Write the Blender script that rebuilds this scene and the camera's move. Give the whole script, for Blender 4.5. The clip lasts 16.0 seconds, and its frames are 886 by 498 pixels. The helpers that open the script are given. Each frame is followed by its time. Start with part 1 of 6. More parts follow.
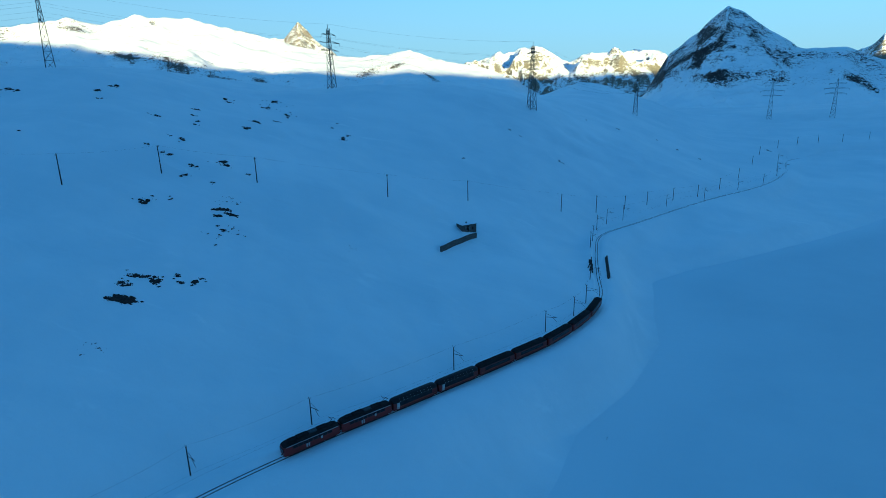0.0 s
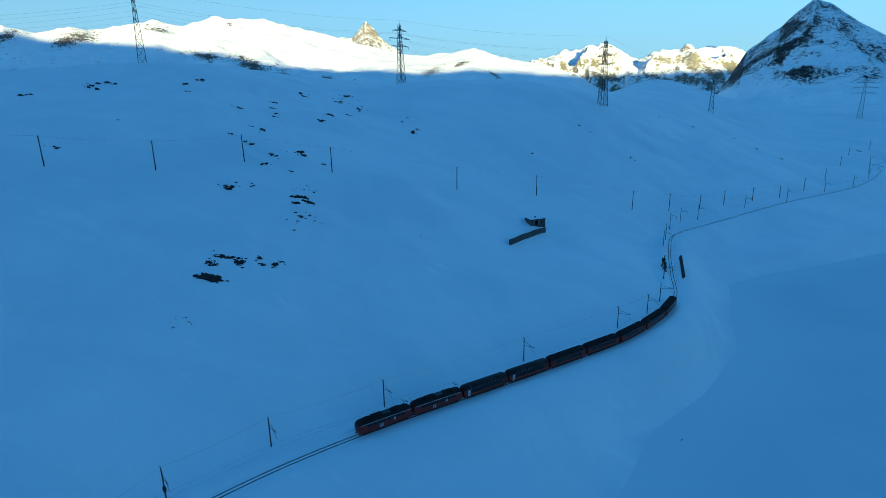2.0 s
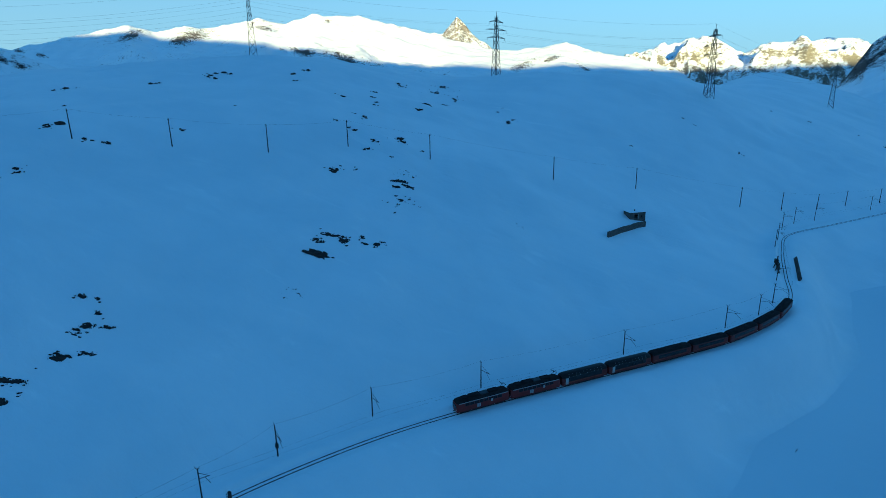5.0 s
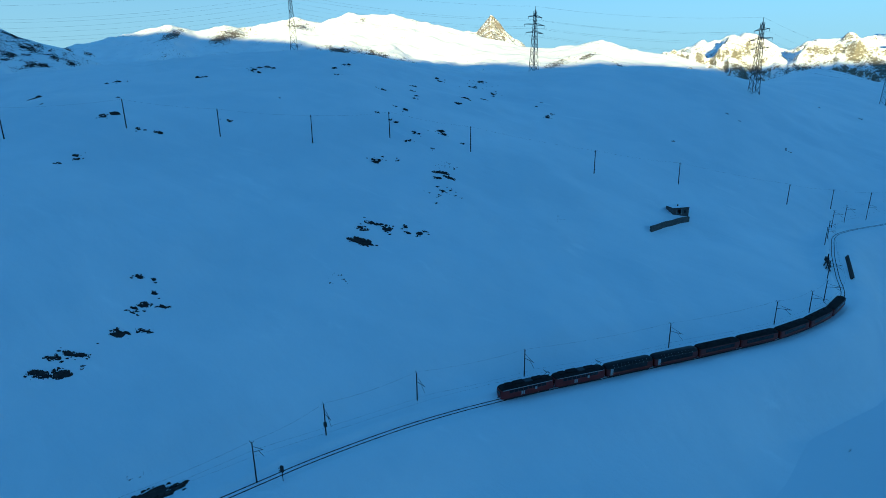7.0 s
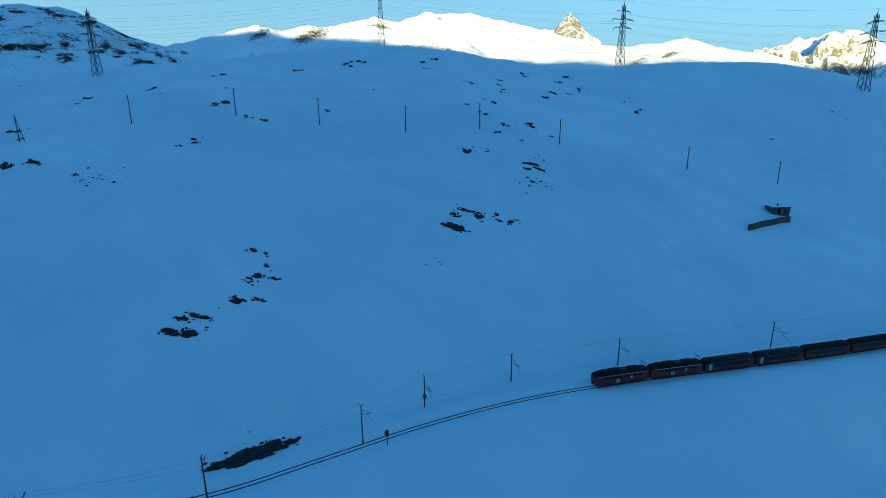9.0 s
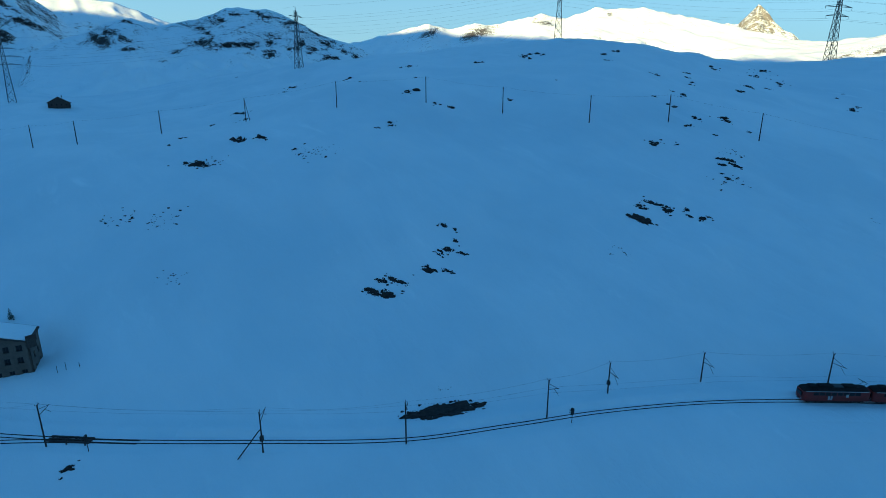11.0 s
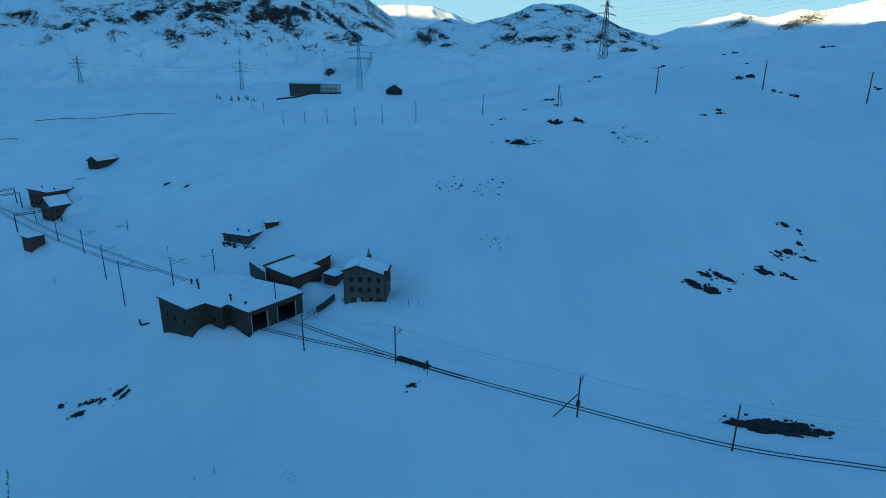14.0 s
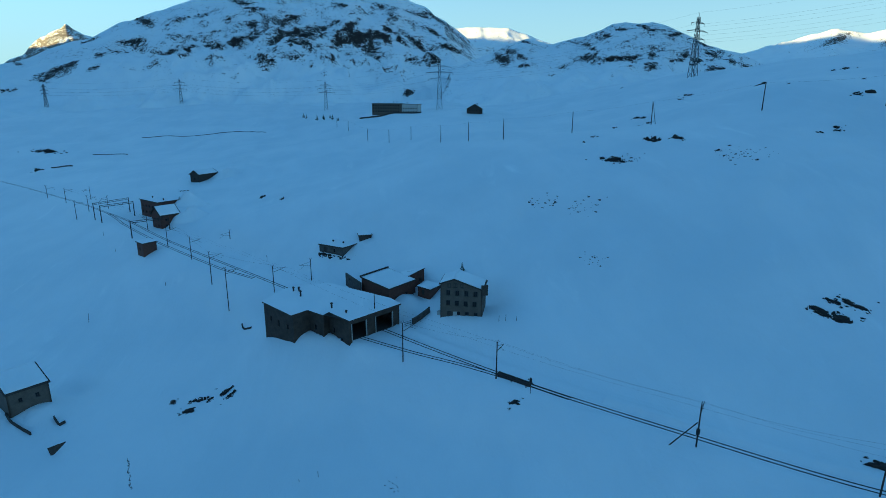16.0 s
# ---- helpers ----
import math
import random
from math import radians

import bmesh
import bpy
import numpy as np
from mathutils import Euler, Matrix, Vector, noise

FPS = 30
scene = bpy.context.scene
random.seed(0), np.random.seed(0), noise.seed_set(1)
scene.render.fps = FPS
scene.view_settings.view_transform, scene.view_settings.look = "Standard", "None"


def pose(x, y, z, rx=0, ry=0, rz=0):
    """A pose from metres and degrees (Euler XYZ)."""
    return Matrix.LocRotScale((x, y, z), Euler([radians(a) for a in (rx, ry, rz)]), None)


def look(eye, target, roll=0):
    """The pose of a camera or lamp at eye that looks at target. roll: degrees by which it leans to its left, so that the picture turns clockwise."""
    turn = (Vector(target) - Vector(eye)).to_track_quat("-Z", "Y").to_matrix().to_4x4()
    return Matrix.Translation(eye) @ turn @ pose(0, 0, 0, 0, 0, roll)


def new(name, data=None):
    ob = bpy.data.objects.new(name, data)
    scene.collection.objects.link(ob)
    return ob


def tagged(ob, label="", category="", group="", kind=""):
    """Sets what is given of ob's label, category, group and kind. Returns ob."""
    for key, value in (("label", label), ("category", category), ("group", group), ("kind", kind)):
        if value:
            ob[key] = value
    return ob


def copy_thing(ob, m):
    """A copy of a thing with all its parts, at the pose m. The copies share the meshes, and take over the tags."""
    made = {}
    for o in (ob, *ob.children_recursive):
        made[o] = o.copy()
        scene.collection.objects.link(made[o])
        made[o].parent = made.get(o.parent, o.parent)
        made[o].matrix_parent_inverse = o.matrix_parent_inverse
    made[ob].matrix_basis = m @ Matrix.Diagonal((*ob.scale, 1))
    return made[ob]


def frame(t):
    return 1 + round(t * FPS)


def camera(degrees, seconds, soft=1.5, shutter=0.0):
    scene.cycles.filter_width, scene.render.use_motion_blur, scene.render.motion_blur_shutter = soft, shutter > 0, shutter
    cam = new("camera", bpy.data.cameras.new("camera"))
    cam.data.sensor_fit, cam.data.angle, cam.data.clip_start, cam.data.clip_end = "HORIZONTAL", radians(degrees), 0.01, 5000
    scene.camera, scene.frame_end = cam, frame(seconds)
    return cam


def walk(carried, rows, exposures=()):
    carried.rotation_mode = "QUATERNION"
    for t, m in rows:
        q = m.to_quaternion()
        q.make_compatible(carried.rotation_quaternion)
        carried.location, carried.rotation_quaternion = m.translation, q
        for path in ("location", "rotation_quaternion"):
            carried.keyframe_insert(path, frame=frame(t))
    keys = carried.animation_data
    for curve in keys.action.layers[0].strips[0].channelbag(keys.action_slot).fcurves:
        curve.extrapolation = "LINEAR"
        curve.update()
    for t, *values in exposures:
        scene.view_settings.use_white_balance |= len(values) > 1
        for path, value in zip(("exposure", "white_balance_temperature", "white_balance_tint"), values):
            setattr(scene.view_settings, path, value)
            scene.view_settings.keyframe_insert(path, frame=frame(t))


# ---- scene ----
cam = camera(76.9, 16.0, 0.85)
PATH = [
    (0, (41.23, 23.95, 72.16), (22.09, 118.21, 44.79), -1.10),
    (0.5, (40.23, 23.51, 71.61), (19.81, 117.49, 44.21), -1.10),
    (1, (39.15, 22.79, 71.06), (15.87, 116.11, 43.70), -1.08),
    (1.5, (38.27, 22.30, 70.39), (10.82, 114.50, 43.09), -1.05),
    (2, (37.06, 21.74, 69.71), (7.88, 113.38, 42.29), -1.04),
    (2.5, (36.13, 21.23, 69.12), (5.95, 112.41, 41.26), -1.05),
    (3, (35.08, 20.66, 68.64), (4.26, 111.60, 40.70), -0.98),
    (3.5, (33.86, 19.93, 67.98), (-0.26, 109.70, 40.11), -1.00),
    (4, (33.26, 19.43, 67.49), (-6.10, 107.04, 39.65), -0.92),
    (4.5, (32.60, 19.06, 66.98), (-8.74, 105.76, 39.15), -0.92),
    (7, (28.94, 15.45, 63.80), (-18.20, 99.09, 35.82), -0.88),
    (7.5, (27.80, 13.87, 63.20), (-20.71, 96.72, 35.23), -0.83),
    (8, (26.59, 11.95, 62.39), (-24.60, 93.17, 34.43), -0.80),
    (10.5, (20.20, -0.37, 58.48), (-49.59, 65.50, 30.38), -0.02),
    (11, (18.68, -3.06, 57.38), (-56.75, 56.25, 29.20), 0.07),
    (11.5, (17.80, -5.30, 56.38), (-62.46, 47.23, 28.12), 0.08),
    (12, (16.54, -8.45, 55.53), (-67.81, 37.14, 27.10), 0.25),
    (12.5, (15.68, -10.81, 54.76), (-72.25, 27.27, 26.18), 0.32),
    (13, (14.98, -13.13, 54.07), (-75.73, 17.62, 25.31), 0.34),
    (13.5, (14.32, -15.16, 53.46), (-78.28, 9.17, 24.59), 0.39),
    (14, (13.79, -17.24, 52.83), (-80.18, 0.87, 23.82), 0.44),
    (14.5, (13.26, -19.14, 52.29), (-81.37, -5.06, 23.18), 0.44),
    (15, (12.90, -21.46, 51.77), (-81.96, -9.15, 22.61), 0.42),
    (15.5, (12.64, -23.56, 51.27), (-82.57, -14.62, 22.02), 0.42),
    (16, (12.06, -25.54, 51.19), (-84.37, -19.22, 25.47), 0.27),
]
walk(cam, [(t, look(eye, target, roll)) for t, eye, target, roll in PATH], [(0, 1.48, 4650, -22), (8, 1.48, 4720, -22), (11, 1.50, 4930, -22), (12.5, 1.62, 5100, -22), (16, 1.76, 5480, -22)])

# ---- sky and sun ----
SUN_EL, SUN_AZ = 6.0, -22.0          # low sun behind the camera; the light travels towards this bearing
world = bpy.data.worlds.new("sky")
scene.world = world
world.use_nodes = True
wn = world.node_tree.nodes
wl = world.node_tree.links
sky = wn.new("ShaderNodeTexSky")
sky.sky_type = "NISHITA"
sky.sun_disc = False
sky.sun_elevation = radians(11)
sky.sun_rotation = radians(180 - SUN_AZ)
sky.altitude = 2200
sky.air_density, sky.dust_density, sky.ozone_density = 1.0, 0.35, 3.2
wn["Background"].inputs["Strength"].default_value = 0.08
# the air pales smoothly towards the horizon all round
_up = wn.new("ShaderNodeTexCoord")
_xyz = wn.new("ShaderNodeSeparateXYZ")
_fall = wn.new("ShaderNodeMapRange")
_pale = wn.new("ShaderNodeMix")
_fall.interpolation_type = "SMOOTHSTEP"
_pale.data_type = "RGBA"
for _key, _v in (("From Min", 0.0), ("From Max", 0.42), ("To Min", 0.95), ("To Max", 0.0)):
    _fall.inputs[_key].default_value = _v
wl.new(_up.outputs["Generated"], _xyz.inputs[0])
wl.new(_xyz.outputs["Z"], _fall.inputs["Value"])
wl.new(_fall.outputs[0], _pale.inputs[0])
wl.new(sky.outputs[0], _pale.inputs[6])
_pale.inputs[7].default_value = (2.15, 2.5, 2.75, 1)
wl.new(_pale.outputs[2], wn["Background"].inputs["Color"])
sun = new("sun", bpy.data.lights.new("sun", "SUN"))
sun.data.energy, sun.data.angle, sun.data.color = 5.0, radians(0.6), (1.0, 0.63, 0.26)
_toward = Vector((math.sin(radians(SUN_AZ)) * math.cos(radians(SUN_EL)), math.cos(radians(SUN_AZ)) * math.cos(radians(SUN_EL)), -math.sin(radians(SUN_EL))))
sun.matrix_world = Matrix.Translation((0, 0, 300)) @ _toward.to_track_quat("-Z", "Y").to_matrix().to_4x4()


# ---- materials ----
class Nodes:
    """A small writer of node materials."""

    def __init__(self, name, rough=0.7, metal=0.0, spec=0.5):
        self.mat = bpy.data.materials.new(name)
        self.mat.use_nodes = True
        self.t = self.mat.node_tree
        self.b = self.t.nodes["Principled BSDF"]
        self.b.inputs["Roughness"].default_value = rough
        self.b.inputs["Metallic"].default_value = metal
        self.b.inputs["Specular IOR Level"].default_value = spec
        self.geo = self.t.nodes.new("ShaderNodeNewGeometry")
        self.pos = self.geo.outputs["Position"]

    def link(self, a, b):
        self.t.links.new(a, b)

    def put(self, sock, v):
        if hasattr(v, "is_linked"):
            self.link(v, sock)
        else:
            sock.default_value = v

    def noise(self, scale, detail=4.0, rough=0.55, vec=None, distort=0.0):
        n = self.t.nodes.new("ShaderNodeTexNoise")
        n.inputs["Scale"].default_value, n.inputs["Detail"].default_value = scale, detail
        n.inputs["Roughness"].default_value, n.inputs["Distortion"].default_value = rough, distort
        self.link(vec or self.pos, n.inputs["Vector"])
        return n.outputs["Fac"]

    def math(self, op, a, b=0.0):
        n = self.t.nodes.new("ShaderNodeMath")
        n.operation = op
        self.put(n.inputs[0], a)
        self.put(n.inputs[1], b)
        return n.outputs[0]

    def ramp(self, v, lo, hi, a=0.0, b=1.0):
        n = self.t.nodes.new("ShaderNodeMapRange")
        n.interpolation_type = "SMOOTHSTEP"
        self.put(n.inputs["Value"], v)
        for k, x in (("From Min", lo), ("From Max", hi), ("To Min", a), ("To Max", b)):
            self.put(n.inputs[k], x)
        return n.outputs[0]

    def mix(self, f, a, b):
        n = self.t.nodes.new("ShaderNodeMix")
        n.data_type = "RGBA"
        self.put(n.inputs[0], f)
        self.put(n.inputs[6], a if hasattr(a, "is_linked") else (*a, 1))
        self.put(n.inputs[7], b if hasattr(b, "is_linked") else (*b, 1))
        return n.outputs[2]

    def stretch(self, sx, sy, sz, turn=0.0):
        n = self.t.nodes.new("ShaderNodeMapping")
        n.inputs["Scale"].default_value = (sx, sy, sz)
        n.inputs["Rotation"].default_value = (0, 0, radians(turn))
        self.link(self.pos, n.inputs["Vector"])
        return n.outputs[0]

    def up(self):
        n = self.t.nodes.new("ShaderNodeSeparateXYZ")
        self.link(self.geo.outputs["Normal"], n.inputs[0])
        return n.outputs["Z"]

    def random(self):
        return self.t.nodes.new("ShaderNodeObjectInfo").outputs["Random"]

    def island(self):
        return self.geo.outputs["Random Per Island"]

    def color(self, v):
        self.put(self.b.inputs["Base Color"], v if hasattr(v, "is_linked") else (*v, 1))
        return self

    def rough(self, v):
        self.put(self.b.inputs["Roughness"], v)
        return self

    def bump(self, h, strength=0.4, dist=0.05):
        n = self.t.nodes.new("ShaderNodeBump")
        n.inputs["Strength"].default_value, n.inputs["Distance"].default_value = strength, dist
        self.link(h, n.inputs["Height"])
        self.link(n.outputs[0], self.b.inputs["Normal"])
        return self


def plain(name, a, b, scale=1.5, rough=0.7, metal=0.0, bump=0.15, dist=0.02, spec=0.4):
    """Two tones mixed by a coarse and a fine grain."""
    n = Nodes(name, rough, metal, spec)
    f = n.math("ADD", n.math("MULTIPLY", n.noise(scale, 5), 0.65), n.math("MULTIPLY", n.noise(scale * 9, 3), 0.35))
    n.color(n.mix(n.ramp(f, 0.3, 0.7), a, b)).bump(f, bump, dist)
    n.rough(n.ramp(f, 0.2, 0.8, max(rough - 0.1, 0.05), min(rough + 0.1, 1)))
    return n.mat


def snow_material():
    n = Nodes("wind_packed_snow", 0.6, 0, 0.3)
    n.b.inputs["Sheen Weight"].default_value, n.b.inputs["Sheen Roughness"].default_value = 0.12, 0.4
    broad = n.noise(0.02, 4)
    drift = n.noise(1.0, 5, 0.6, n.stretch(0.10, 0.35, 0.3, -42), 0.6)
    fine = n.noise(2.2, 4)
    crust = n.noise(1.0, 6, 0.6, n.stretch(0.012, 0.034, 0.03, -42), 0.9)
    tone = n.math("ADD", n.math("MULTIPLY", broad, 0.55), n.math("MULTIPLY", crust, 0.45))
    base = n.mix(n.ramp(tone, 0.34, 0.66), (0.765, 0.80, 0.835), (0.865, 0.88, 0.90))
    streak = n.noise(1.0, 5, 0.62, n.stretch(0.02, 0.11, 0.1, -38), 0.5)
    fresh = n.math("MULTIPLY", n.ramp(streak, 0.56, 0.74), n.ramp(n.noise(0.018, 3), 0.45, 0.62))
    n.color(n.mix(n.math("MULTIPLY", fresh, 0.85), base, (0.93, 0.94, 0.95)))
    h = n.math("ADD", n.math("MULTIPLY", drift, 0.5), n.math("MULTIPLY", fine, 0.12))
    n.bump(h, 0.6, 1.0)
    return n.mat


def mountain_material(name, cover, scale, rock_a, rock_b, low=0.0, high=1.0, lean=0.0, bump=0.7, heavy=0.2):
    """Snow with rock that breaks through in streaks and ledges where it is steep and high up. cover: how much snow lies; low, high: the heights between which rock sets in."""
    n = Nodes(name, 0.8, 0, 0.25)
    warp = n.stretch(1, 1, 2.0, lean)
    ledge = n.noise(scale * 1.6, 9, 0.72, warp, 0.7)
    crumb = n.noise(scale * 6.0, 6, 0.75, warp, 0.3)
    patch = n.noise(scale * 0.16, 3, 0.6)
    steep = n.math("SUBTRACT", 1.0, n.up())
    z = n.t.nodes.new("ShaderNodeSeparateXYZ")
    n.link(n.pos, z.inputs[0])
    lift = n.ramp(z.outputs["Z"], low, high, -0.22, 0.0)
    bare = n.math("ADD", n.math("ADD", n.math("MULTIPLY", steep, 0.7), n.math("MULTIPLY", ledge, 1.0)), n.math("ADD", n.math("MULTIPLY", patch, 0.35), n.math("MULTIPLY", crumb, 0.75)))
    mass = n.t.nodes.new("ShaderNodeAttribute")
    mass.attribute_name = "rock"
    lift = n.math("MULTIPLY", lift, n.math("SUBTRACT", 1.0, n.math("MINIMUM", mass.outputs["Fac"], 1.0)))
    grit = n.math("MULTIPLY", n.math("SUBTRACT", n.noise(scale * 13.0, 4, 0.7), 0.5), 0.45)
    bare = n.math("ADD", n.math("ADD", bare, grit), n.math("MULTIPLY", mass.outputs["Fac"], heavy))
    f = n.ramp(n.math("ADD", bare, lift), cover, cover + 0.02)
    rock = n.mix(n.ramp(n.noise(scale * 6, 5), 0.3, 0.7), rock_a, rock_b)
    # snow paler than on the ground: brightening by distance haze put into the colour
    snow = n.mix(n.ramp(n.noise(scale * 0.5, 3), 0.35, 0.65), (0.86, 0.885, 0.91), (0.91, 0.925, 0.94))
    n.color(n.mix(f, snow, rock))
    n.bump(n.math("ADD", n.math("MULTIPLY", f, 0.6), n.noise(scale * 3, 6)), bump, 1.6)
    return n.mat


def rock_material():
    n = Nodes("dark_weathered_rock", 0.85, 0, 0.3)
    f = n.noise(1.4, 7, 0.65)
    n.color(n.mix(n.ramp(f, 0.3, 0.7), (0.022, 0.02, 0.019), (0.10, 0.085, 0.075)))
    n.bump(n.noise(4.0, 7, 0.7), 0.9, 0.25)
    return n.mat


SNOW = snow_material()
ROCK = rock_material()


def ice_material():
    n = Nodes("snowy_lake_ice", 0.75, 0, 0.25)
    f = n.noise(0.012, 5, 0.6)
    ice = n.mix(n.ramp(f, 0.3, 0.7), (0.655, 0.695, 0.74), (0.725, 0.76, 0.80))
    thin = n.t.nodes.new("ShaderNodeAttribute")
    thin.attribute_name = "thin"
    n.color(n.mix(thin.outputs["Fac"], (0.805, 0.83, 0.86), ice))
    n.bump(n.noise(1.0, 4, 0.6, n.stretch(0.08, 0.3, 0.3, 35)), 0.3, 0.3)
    return n.mat


ICE = ice_material()
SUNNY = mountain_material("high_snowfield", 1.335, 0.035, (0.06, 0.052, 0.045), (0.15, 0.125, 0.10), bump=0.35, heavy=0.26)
CRAGGY = mountain_material("craggy_mountain", 1.225, 0.035, (0.13, 0.115, 0.10), (0.30, 0.26, 0.22))
ALPINE = mountain_material("snowy_alpine_ridge", 1.285, 0.04, (0.10, 0.092, 0.085), (0.24, 0.215, 0.15))
# shaded mountains: rock darker than on the sunlit ones, the shade put into its colour
SHADY = mountain_material("shaded_rocky_snow_slope", 1.315, 0.055, (0.016, 0.013, 0.011), (0.06, 0.046, 0.039), 60, 140)
HILLY = mountain_material("shaded_hill_crags", 1.265, 0.075, (0.016, 0.013, 0.011), (0.06, 0.046, 0.039), 70, 120)
STEEP = mountain_material("shaded_streaked_rock_face", 1.275, 0.06, (0.018, 0.015, 0.014), (0.06, 0.05, 0.045), 30, 90, 20, heavy=0.15)
RUST = plain("rusty_red_car_paint", (0.10, 0.011, 0.008), (0.15, 0.017, 0.013), 0.6, 0.45)
DARK = plain("dark_rail_steel", (0.03, 0.024, 0.022), (0.06, 0.045, 0.04), 3, 0.55, 0.3)
TIMBER = plain("tarred_timber", (0.025, 0.02, 0.018), (0.06, 0.048, 0.04), 4, 0.85)
STEEL = plain("galvanised_lattice_steel", (0.028, 0.03, 0.033), (0.065, 0.068, 0.072), 2, 0.6, 0.25)
STONE = plain("grey_rubble_masonry", (0.05, 0.045, 0.042), (0.115, 0.105, 0.095), 1.2, 0.9, 0, 0.5, 0.06)


# ---- helpers for meshes ----
def part(name, bm, material, parent=None, label="", smooth=False):
    me = bpy.data.meshes.new(name)
    bm.to_mesh(me)
    bm.free()
    me.materials.append(material)
    if smooth:
        me.shade_smooth()
    ob = new(name, me)
    if parent:
        ob.parent = parent
    return tagged(ob, label)


def box(bm, x0, y0, z0, x1, y1, z1, m=None):
    vs = [bm.verts.new((m @ Vector(c)) if m else c) for c in ((x0, y0, z0), (x1, y0, z0), (x1, y1, z0), (x0, y1, z0), (x0, y0, z1), (x1, y0, z1), (x1, y1, z1), (x0, y1, z1))]
    for f in ((3, 2, 1, 0), (4, 5, 6, 7), (0, 1, 5, 4), (1, 2, 6, 5), (2, 3, 7, 6), (3, 0, 4, 7)):
        bm.faces.new([vs[i] for i in f])
    return vs


def beam(bm, a, b, w, w2=None, sides=4):
    """A straight bar from a to b, w thick, tapering to w2."""
    a, b = Vector(a), Vector(b)
    d = (b - a).normalized()
    u = d.cross(Vector((0, 0, 1)) if abs(d.z) < 0.95 else Vector((1, 0, 0))).normalized()
    v = d.cross(u)
    rings = []
    for p, r in ((a, w / 2), (b, (w2 or w) / 2)):
        rings.append([bm.verts.new(p + (u * math.cos(2 * math.pi * (k + 0.5) / sides) + v * math.sin(2 * math.pi * (k + 0.5) / sides)) * r * (1.414 if sides == 4 else 1)) for k in range(sides)])
    for k in range(sides):
        bm.faces.new((rings[0][k], rings[1][k], rings[1][(k + 1) % sides], rings[0][(k + 1) % sides]))
    bm.faces.new(rings[0])
    bm.faces.new(rings[1][::-1])


def empty(name, place, turn=0.0, label="", category="", group="", kind=""):
    ob = new(name)
    ob.empty_display_size = 0.5
    ob.matrix_basis = pose(*place, 0, 0, turn)
    return tagged(ob, label, category, group, kind)


# ---- ground ----
XK = np.array([-950, -600, -350, -230, -150, -80, 0, 90, 250, 600.0])
YK = np.array([-450, -200, -70, 20, 90, 160, 240, 340, 520, 950.0])
# heights of the land at the crossings of XK (rows) and YK (columns)
LIFT = np.array([
    (44, 45, 48, 53, 55, 60, 64, 75, 90, 85),
    (0, 7, 27, 40, 40, 54, 75, 78, 92, 75),
    (-30, -6, 8, 33, 36, 54, 77, 90, 97, 70),
    (-33, -21, 6, 28, 42, 61, 68, 87, 73, 62),
    (-30, -36, -20, 8, 34, 39, 62, 61, 78, 60),
    (-29, -30, -29, -10, 5, 22, 37, 44, 79, 65),
    (-29, -29, -27, -24, -21, -7, 4, 18, 67, 59),
    (-29, -29, -29, -29, -26, -21, -12, -19, 24, 80),
    (-29, -29, -29, -29, -29, -29, -28, -21, -22, 33),
    (-29, -29, -29, -29, -29, -29, -28, -23, -24, 44),
], float)
LAKE = -29.0
# the shore of the frozen lake: how far east it lies at each y
SHORE = [(-900, -70), (-300, -60), (-100, -50), (0, -30), (50, 0), (90, 25), (120, 36), (149, 41), (175, 48.5), (205, 67), (244, 85), (285, 88), (322, 93), (345, 112), (378, 150), (458, 245), (531, 315), (611, 360), (685, 395), (712, 430), (730, 520), (745, 2000)]
# drifts piled against the buildings: place, height of the top, radius
BANKS = [(-139, -48, -10.6, 24), (-131.5, -52.6, -9.6, 4.5), (-129.6, -46.4, -9.4, 4.0), (-124, -37, -9.6, 4.0), (-124.5, -125, -26.5, 14), (-133, -10, -5.4, 13), (-150, -29, -6.6, 8), (-144, -28.5, -4.4, 6), (-256.6, -138.6, -3.3, 6.5), (-279.5, -150.0, -1.8, 7.5), (-288, -143, -3.0, 8), (-122.5, -120.5, -25.2, 4)]
# hollows that the wind digs beside walls: place, depth, radius
SHED = [(-138.7, -66.2), (-127.8, -56.0), (-131.3, -52.3), (-127.4, -48.0), (-129.4, -46.8), (-122.7, -40.9), (-133.5, -28.1), (-138.0, -31.0), (-153.0, -50.0), (-149.0, -62.0)]
SCOOPS = [(-141.5, -2.0, 2.2, 4.0), (-136.0, -119.5, 2.6, 5.5)]
RAIL_Z = -9.3
LINE = [(-520, -446), (-420, -321), (-352, -243.5), (-325.5, -214.5), (-299, -188.3), (-280, -169.6), (-253.5, -147.2), (-231.5, -128), (-167, -66), (-128, -30), (-98, 1), (-77, 27), (-60, 50), (-51, 69), (-42, 89), (-30, 110), (-15, 130), (5, 153), (30, 182), (44, 200), (56, 223), (61.5, 246), (62, 270), (64, 313), (69, 345), (92, 378), (151, 458), (213, 531), (258, 611), (285, 685), (308, 721), (358, 745), (420, 746), (560, 730)]


def knots(k, v):
    """Weights of the knots k for the values v, for a smooth curve through them."""
    n = len(k)
    v = np.clip(v, k[0], k[-1])
    i = np.clip(np.searchsorted(k, v) - 1, 0, n - 2)
    h = k[i + 1] - k[i]
    t = (v - k[i]) / h
    one, tang = np.eye(n), np.zeros((n, n))
    for j in range(n):
        a, b = max(j - 1, 0), min(j + 1, n - 1)
        tang[j] = (one[b] - one[a]) / (k[b] - k[a])
    t, h = t[:, None], h[:, None]
    return (2 * t**3 - 3 * t**2 + 1) * one[i] + (t**3 - 2 * t**2 + t) * h * tang[i] + (3 * t**2 - 2 * t**3) * one[i + 1] + (t**3 - t**2) * h * tang[i + 1]


